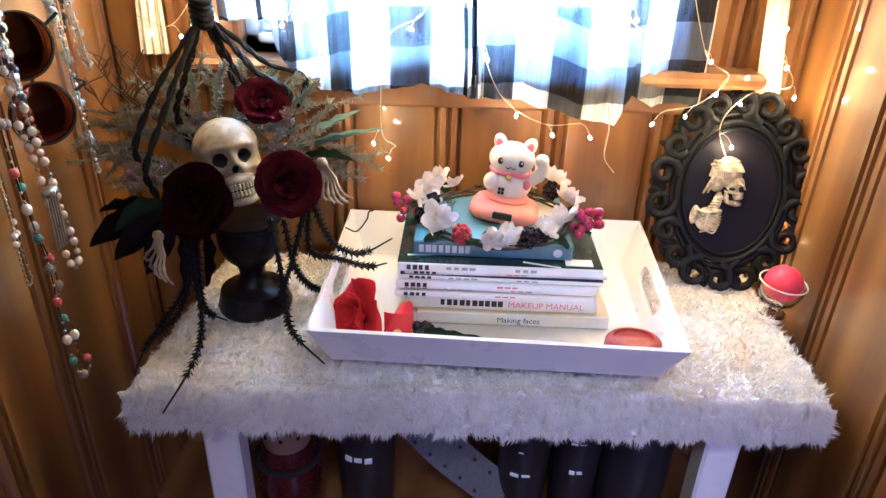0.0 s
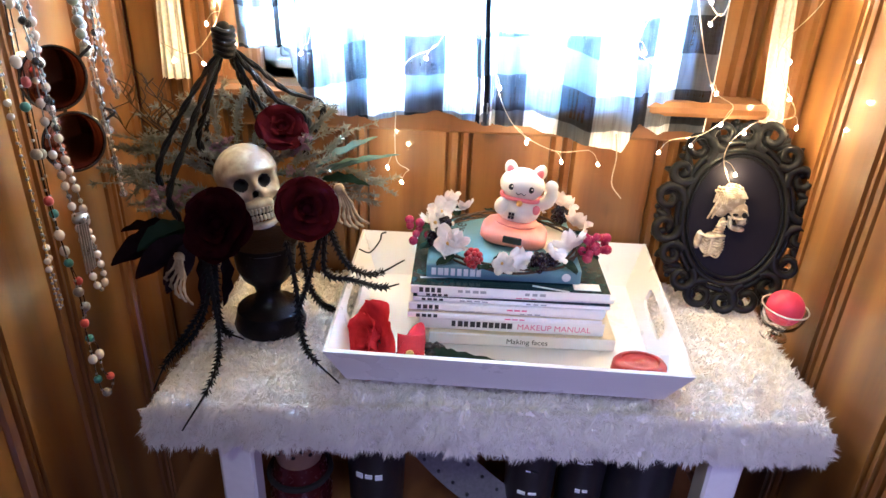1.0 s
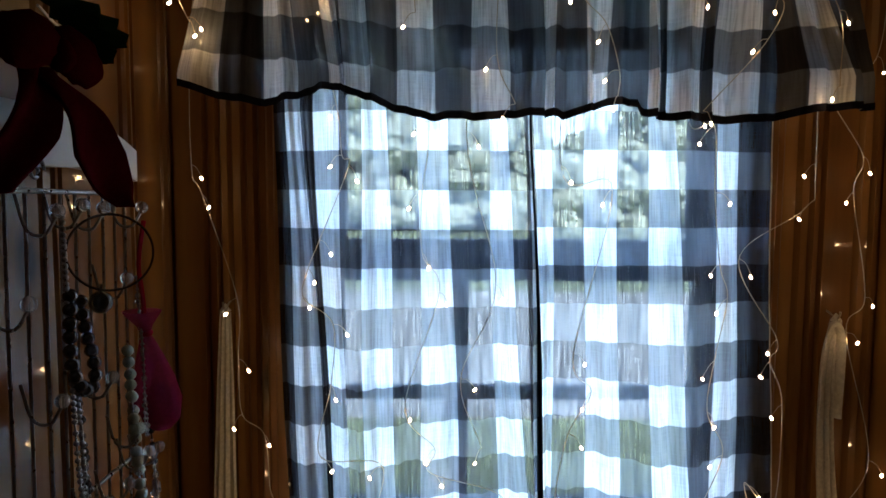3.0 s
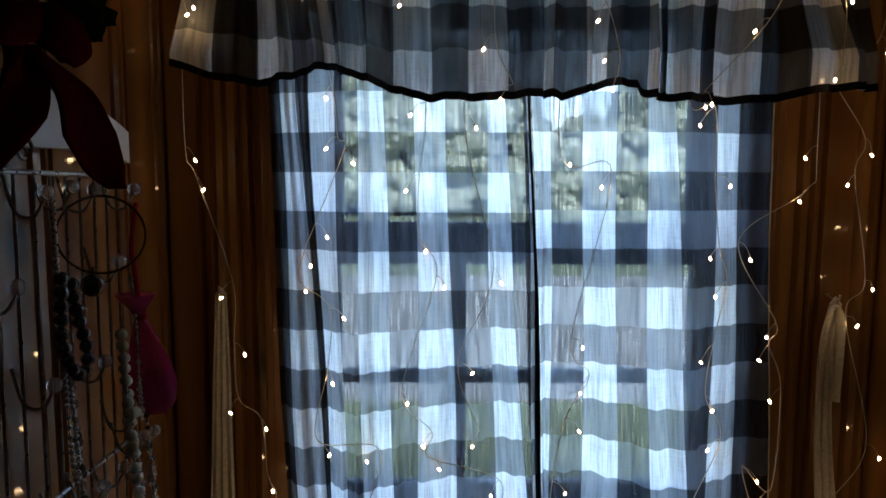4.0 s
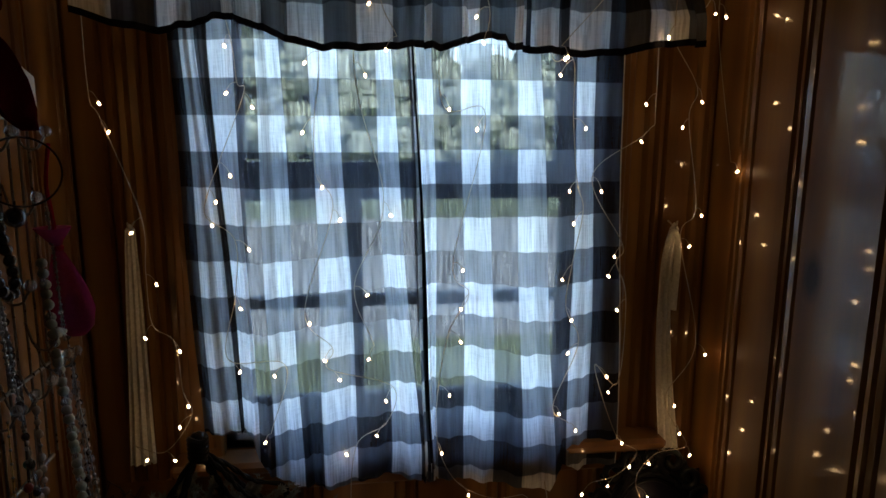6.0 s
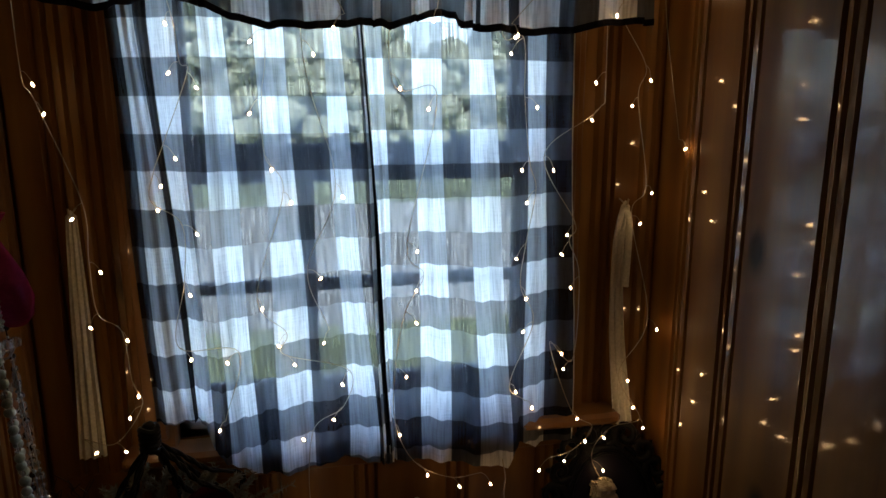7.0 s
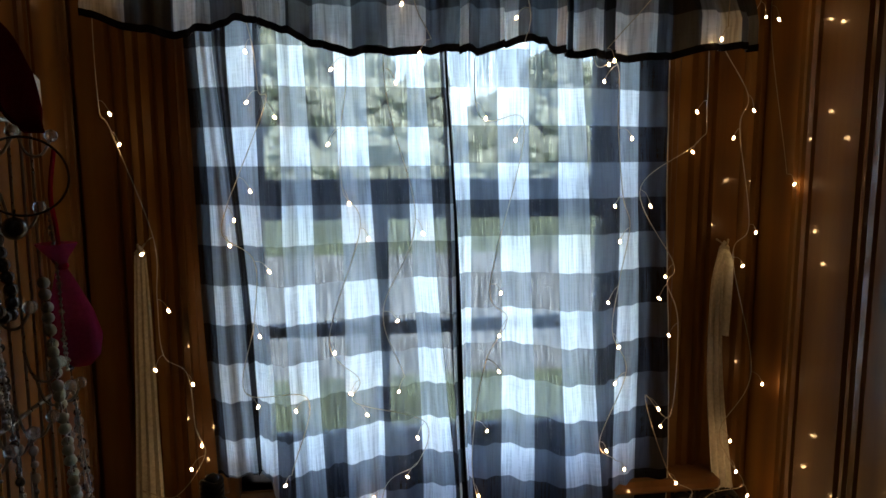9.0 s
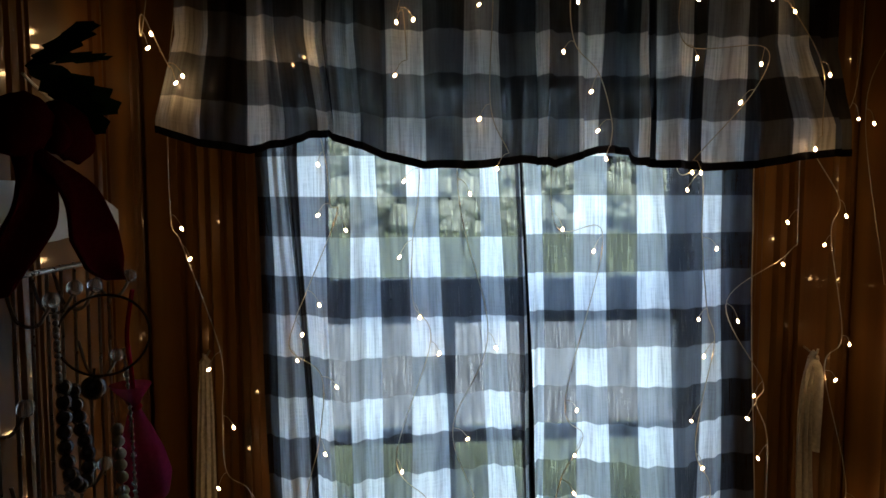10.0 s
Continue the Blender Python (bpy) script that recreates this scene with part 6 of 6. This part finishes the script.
# sunglasses hung by one arm
LENS = N("mirrored_brown_lens", Base_Color=(0.48, 0.17, 0.10), Roughness=0.08, Metallic=1.0).mat
shades = thing("sunglasses", (X1 + 0.03, -0.305, 0.80), "mirrored brown aviator sunglasses hung among necklaces", "sunglasses")
for y, z in ((-0.342, 0.842), (-0.329, 0.771)):
    lm = pose(X1 - 0.006, y - 0.006, z, 0, 0, -55)
    g = G()
    g.ell((0, 0, 0), (0.004, 0.030, 0.032), 32, 16, None, lambda d: 1 + 0.07 * d.y * d.z)
    for i, p in enumerate(g.v):
        g.v[i] = lm @ p
    part("lens", g, LENS, shades, "mirrored brown lens")
    g = G()
    g.tube([lm @ Vector((0.002, 0.0305 * math.cos(a) * (1 + 0.07 * math.cos(a) * math.sin(a)), 0.0325 * math.sin(a) * (1 + 0.07 * math.cos(a) * math.sin(a)))) for a in np.linspace(0, 6.283, 40)[:-1]], 0.0013, 6, True)
    part("rim", g, GUNMETAL, shades)
g = G()
g.tube(curve_pts([(X1 + 0.026, -0.321, 0.806), (X1 + 0.034, -0.315, 0.800), (X1 + 0.026, -0.323, 0.793)], 8), 0.0014, 6)
part("bridge", g, GUNMETAL, shades)
g = G()
g.tube(curve_pts([(X1 + 0.022, -0.317, 0.87), (X1 + 0.006, -0.327, 0.85), (X1 - 0.01, -0.335, 0.80), (X1 - 0.015, -0.337, 0.75)], 14), 0.0018, 6)
part("arm", g, GUNMETAL, shades)

# pink pouch
pouch = thing("gift_pouch", (X1, -0.25, 1.06), "pink organza drawstring pouch of dark trinkets hung by its cord", "pouch")
PM = pose(X1 + 0.004, -0.257, 0)
g = G()
g.lathe([(0.0, 1.062), (0.010, 1.064), (0.020, 1.075), (0.024, 1.098), (0.021, 1.125), (0.014, 1.150), (0.007, 1.168), (0.004, 1.175), (0.008, 1.184), (0.016, 1.196), (0.018, 1.200)], 22, PM)
for i, p in enumerate(g.v):
    f = 1 + 0.16 * noise.noise(Vector((p.x, p.y, p.z)) * 60)
    g.v[i] = Vector((PM.translation.x + (p.x - PM.translation.x) * f, PM.translation.y + (p.y - PM.translation.y) * f - 0.30 * (p.z - 1.06), p.z))
part("bag", g, ORGANZA, pouch, "sheer pink organza")
g = G()
for k in range(14):
    a = random.Random(k).uniform
    g.ell((PM.translation.x + a(-0.010, 0.010), PM.translation.y - 0.006 + a(-0.012, 0.012), 1.074 + a(0, 0.036)), 0.008, 9, 7)
part("contents", g, DARK_BEADS, pouch, "dark beads inside")
g = G()
for o in (-0.0015, 0.0015):
    g.tube(curve_pts([(X1 + 0.004, -0.292 + o, 1.177), (X1 + 0.004, -0.297 + o, 1.215), (X1 + 0.004, -0.304 + o, 1.25), (X1 + 0.010, -0.303 + o, 1.292)], 14), 0.0016, 6)
g.ell((X1 + 0.006, -0.292, 1.176), (0.005, 0.006, 0.004), 10, 7)
part("drawstring", g, cloth("magenta_cord", (0.45, 0.02, 0.07), 0.0, 0.2), pouch, "magenta cord")

# red velvet bow and leaf over the rack
bow = thing("velvet_bow", (XW, -0.42, 1.43), "dark red velvet bow with long tails draped over the rack", "bow")


def tail(keys, widths, name):
    line = curve_pts(keys, 24)
    ks = [k / (len(widths) - 1) for k in range(len(widths))]
    g = G()
    for off in (0.0, 0.003):
        g.surf(lambda s, v: line[round(v * 24)] + Vector((off + 0.007 * math.sin(5 * s + 4 * v), (s - 0.5) * float(np.interp(v, ks, widths)), 0.10 * (s - 0.5) * float(np.interp(v, ks, widths)))), 10, 24)
    part(name, g, VELVET, bow)


XF = X1 + 0.002
tail([(XF, -0.452, 1.414), (XF + 0.012, -0.422, 1.386), (XF + 0.012, -0.404, 1.352), (XF + 0.008, -0.372, 1.324), (XF + 0.006, -0.339, 1.306)], (0.035, 0.070, 0.085, 0.055, 0.004), "tail")
tail([(XF, -0.468, 1.414), (XF + 0.012, -0.486, 1.388), (XF + 0.012, -0.504, 1.356), (XF + 0.006, -0.530, 1.318)], (0.035, 0.060, 0.065, 0.030), "tail")
for sy in (-1, 1):
    g = G()
    g.ell((XF + 0.010, -0.455 + sy * 0.032, 1.428), (0.014, 0.034, 0.020), 20, 12, pose(0, 0, 0, sy * -15, 0, 0), lambda d: 1 + 0.15 * noise.noise(d * 3))
    part("loop", g, VELVET, bow)
g = G()
g.ell((XF + 0.016, -0.455, 1.423), (0.010, 0.012, 0.013), 14, 10, None, lambda d: 1 + 0.12 * noise.noise(d * 5))
part("knot", g, VELVET, bow)
spray = thing("leaf_spray", (XW, -0.40, 1.46), "dark green artificial leaf spray with a pale wire above the bow", "leaf spray")
for k, (a, b, w) in enumerate((((-0.46, 1.47), (-0.360, 1.448), 0.036), ((-0.45, 1.48), (-0.375, 1.490), 0.034), ((-0.46, 1.47), (-0.40, 1.515), 0.036), ((-0.44, 1.47), (-0.385, 1.43), 0.028))):
    g = G()
    A, B = Vector((XF, a[0], a[1])), Vector((XF + 0.01, b[0], b[1]))
    d = B - A
    sd = Vector((0.35, -d.z, d.y)).normalized()
    g.surf(lambda s, v: A + d * v + sd * ((2 * s - 1) * w * 0.5 * math.sin(math.pi * (0.05 + 0.93 * v)) ** 0.6 * (1 + 0.22 * math.sin(25 * v))) + Vector((0.010 * abs(2 * s - 1), 0, 0)), 8, 16)
    part("leaf", g, HOLLY, spray)
g = G()
g.tube(curve_pts([(XW, -0.40, 1.475), (XW - 0.01, -0.35, 1.468), (XW - 0.02, -0.29, 1.462), (XW - 0.03, -0.235, 1.463)], 16), 0.0012, 6)
part("wire", g, WIRE, spray)

# ---- things stored under the bench ----
# dark pine in place of white paint: underbench shade put into the colour
shelf = G()
shelf.box(-0.37, 0.40, -0.34, -0.03, 0.10, 0.118, 0.004)
part("shelf", shelf, PINE_TRIM, bench)
DARK_TIN = plain("black_satin_tin", (0.014, 0.014, 0.017), 0.35, vary=0.3, scale=40)
# tan darkened: shade from the bench above is in its colour
TAN = plain("shaded_tan_wood", (0.24, 0.14, 0.09), 0.5, vary=0.15)
GLOSS_RED = plain("dark_red_gloss", (0.05, 0.006, 0.009), 0.25, vary=0.3)
# white cloth toned down to grey to carry the shade it lies in
DOTTED = cloth("shaded_white_cloth", (0.17, 0.165, 0.165), 0.0, 0.2)


def tumbler(x, y, r, h, label, bars):
    ob = thing("lidded_tumbler", (x, y, 0.118), label, "tumbler", "things under the bench")
    m = pose(x, y, 0.118)
    g = G()
    g.lathe([(0, 0), (r * 0.82, 0), (r * 0.86, 0.006), (r, h * 0.8), (r, h * 0.86), (0, h * 0.86)], 32, m)
    body = part("body", g, DARK_TIN, ob)
    g = G()
    g.lathe([(r * 1.03, h * 0.84), (r * 1.05, h * 0.87), (r * 1.02, h * 0.93), (r * 0.8, h * 0.99), (r * 0.3, h), (0, h)], 32, m)
    part("lid", g, DARK_TIN, ob)
    for z, w, t in bars:
        g = G()
        n = max(2, int(w / 0.012))
        for k in range(n):
            a = -math.pi / 2 + (k / n - 0.5) * w / r
            q = m @ pose((r * 0.985) * math.cos(a), (r * 0.985) * math.sin(a), z, 0, 0, math.degrees(a) + 90)
            g.box(-w / n * 0.36, w / n * 0.36, -0.0012, 0.002, -t / 2 + 0.002 * (k % 2), t / 2, 0.0004, q)
        part("lettering_bar", g, INK_WHITE, body, smooth=False)


tumbler(-0.150, -0.265, 0.045, 0.245, "black lidded tumbler with unreadable white script", ((0.150, 0.045, 0.009), (0.205, 0.030, 0.003)))
tumbler(0.085, -0.262, 0.040, 0.240, "black lidded tumbler with small pale print", ((0.120, 0.034, 0.005), (0.165, 0.020, 0.002), (0.195, 0.026, 0.003)))
tumbler(0.165, -0.255, 0.038, 0.235, "black lidded tumbler with small pale print", ((0.120, 0.022, 0.006), (0.175, 0.026, 0.003)))
jar = thing("storage_jar", (0.255, -0.25, 0.118), "dark round jar with a ridged metal lid", "jar")
jm = pose(0.255, -0.25, 0.118)
g = G()
g.lathe([(0, 0), (0.050, 0), (0.054, 0.008), (0.054, 0.175), (0.046, 0.19), (0, 0.19)], 36, jm)
part("body", g, DARK_TIN, jar)
g = G()
g.lathe([(0.049, 0.185), (0.051, 0.187), (0.051, 0.203), (0.047, 0.208), (0.040, 0.208), (0.038, 0.205), (0.022, 0.205), (0.020, 0.207), (0, 0.207)], 36, jm)
part("lid", g, GUNMETAL, jar, "ridged metal lid")
doll = G()
dm = pose(-0.268, -0.262, 0.118)
doll.lathe([(0, 0), (0.034, 0), (0.044, 0.02), (0.048, 0.08), (0.042, 0.125), (0.034, 0.145)], 28, dm)
doll.mat = 1
doll.lathe([(0.034, 0.145), (0.037, 0.165), (0.036, 0.185), (0.026, 0.203), (0.010, 0.211), (0, 0.212)], 28, dm)
doll.mat = 2
for k in range(9):
    a = radians(-170 + 20 * k)
    doll.ell(dm @ Vector((0.036 * math.cos(a), 0.036 * math.sin(a), 0.172 + 0.010 * (k % 2))), 0.0035, 8, 6)
doll.tube([dm @ Vector((0.046 * math.cos(a), 0.046 * math.sin(a), 0.118)) for a in np.linspace(0, 6.283, 30)[:-1]], 0.005, 6, True)
tagged(part("nesting_doll", doll, [GLOSS_RED, TAN, SOCKET]), "painted nesting doll with a tan head and dark spots", "doll", "things under the bench")
strip = thing("dotted_cloth", (-0.01, -0.25, 0.118), "folded white cloth strip with dark dots", "cloth", "things under the bench")
sm = pose(-0.010, -0.262, 0.225, 62, 0, 0) @ pose(0, 0, 0, 0, 0, -38)
g = G()
for o in (0, -0.004):
    g.surf(lambda s, v: sm @ Vector(((s - 0.5) * 0.17, (v - 0.5) * 0.060 + 0.02 * (s - 0.5) ** 2, o + 0.004 * math.sin(6 * s + 3 * v))), 18, 8)
part("cloth", g, DOTTED, strip)
for k in range(12):
    g = G()
    u, v = (k // 2) / 5.5 - 0.45, (0.018 if k % 2 else -0.018)
    g.ell(sm @ Vector((u * 0.16, v, 0.005 + 0.004 * math.sin(6 * (u + 0.5) + 1.5))), (0.003, 0.003, 0.003), 8, 6)
    part("dot", g, INK, strip)
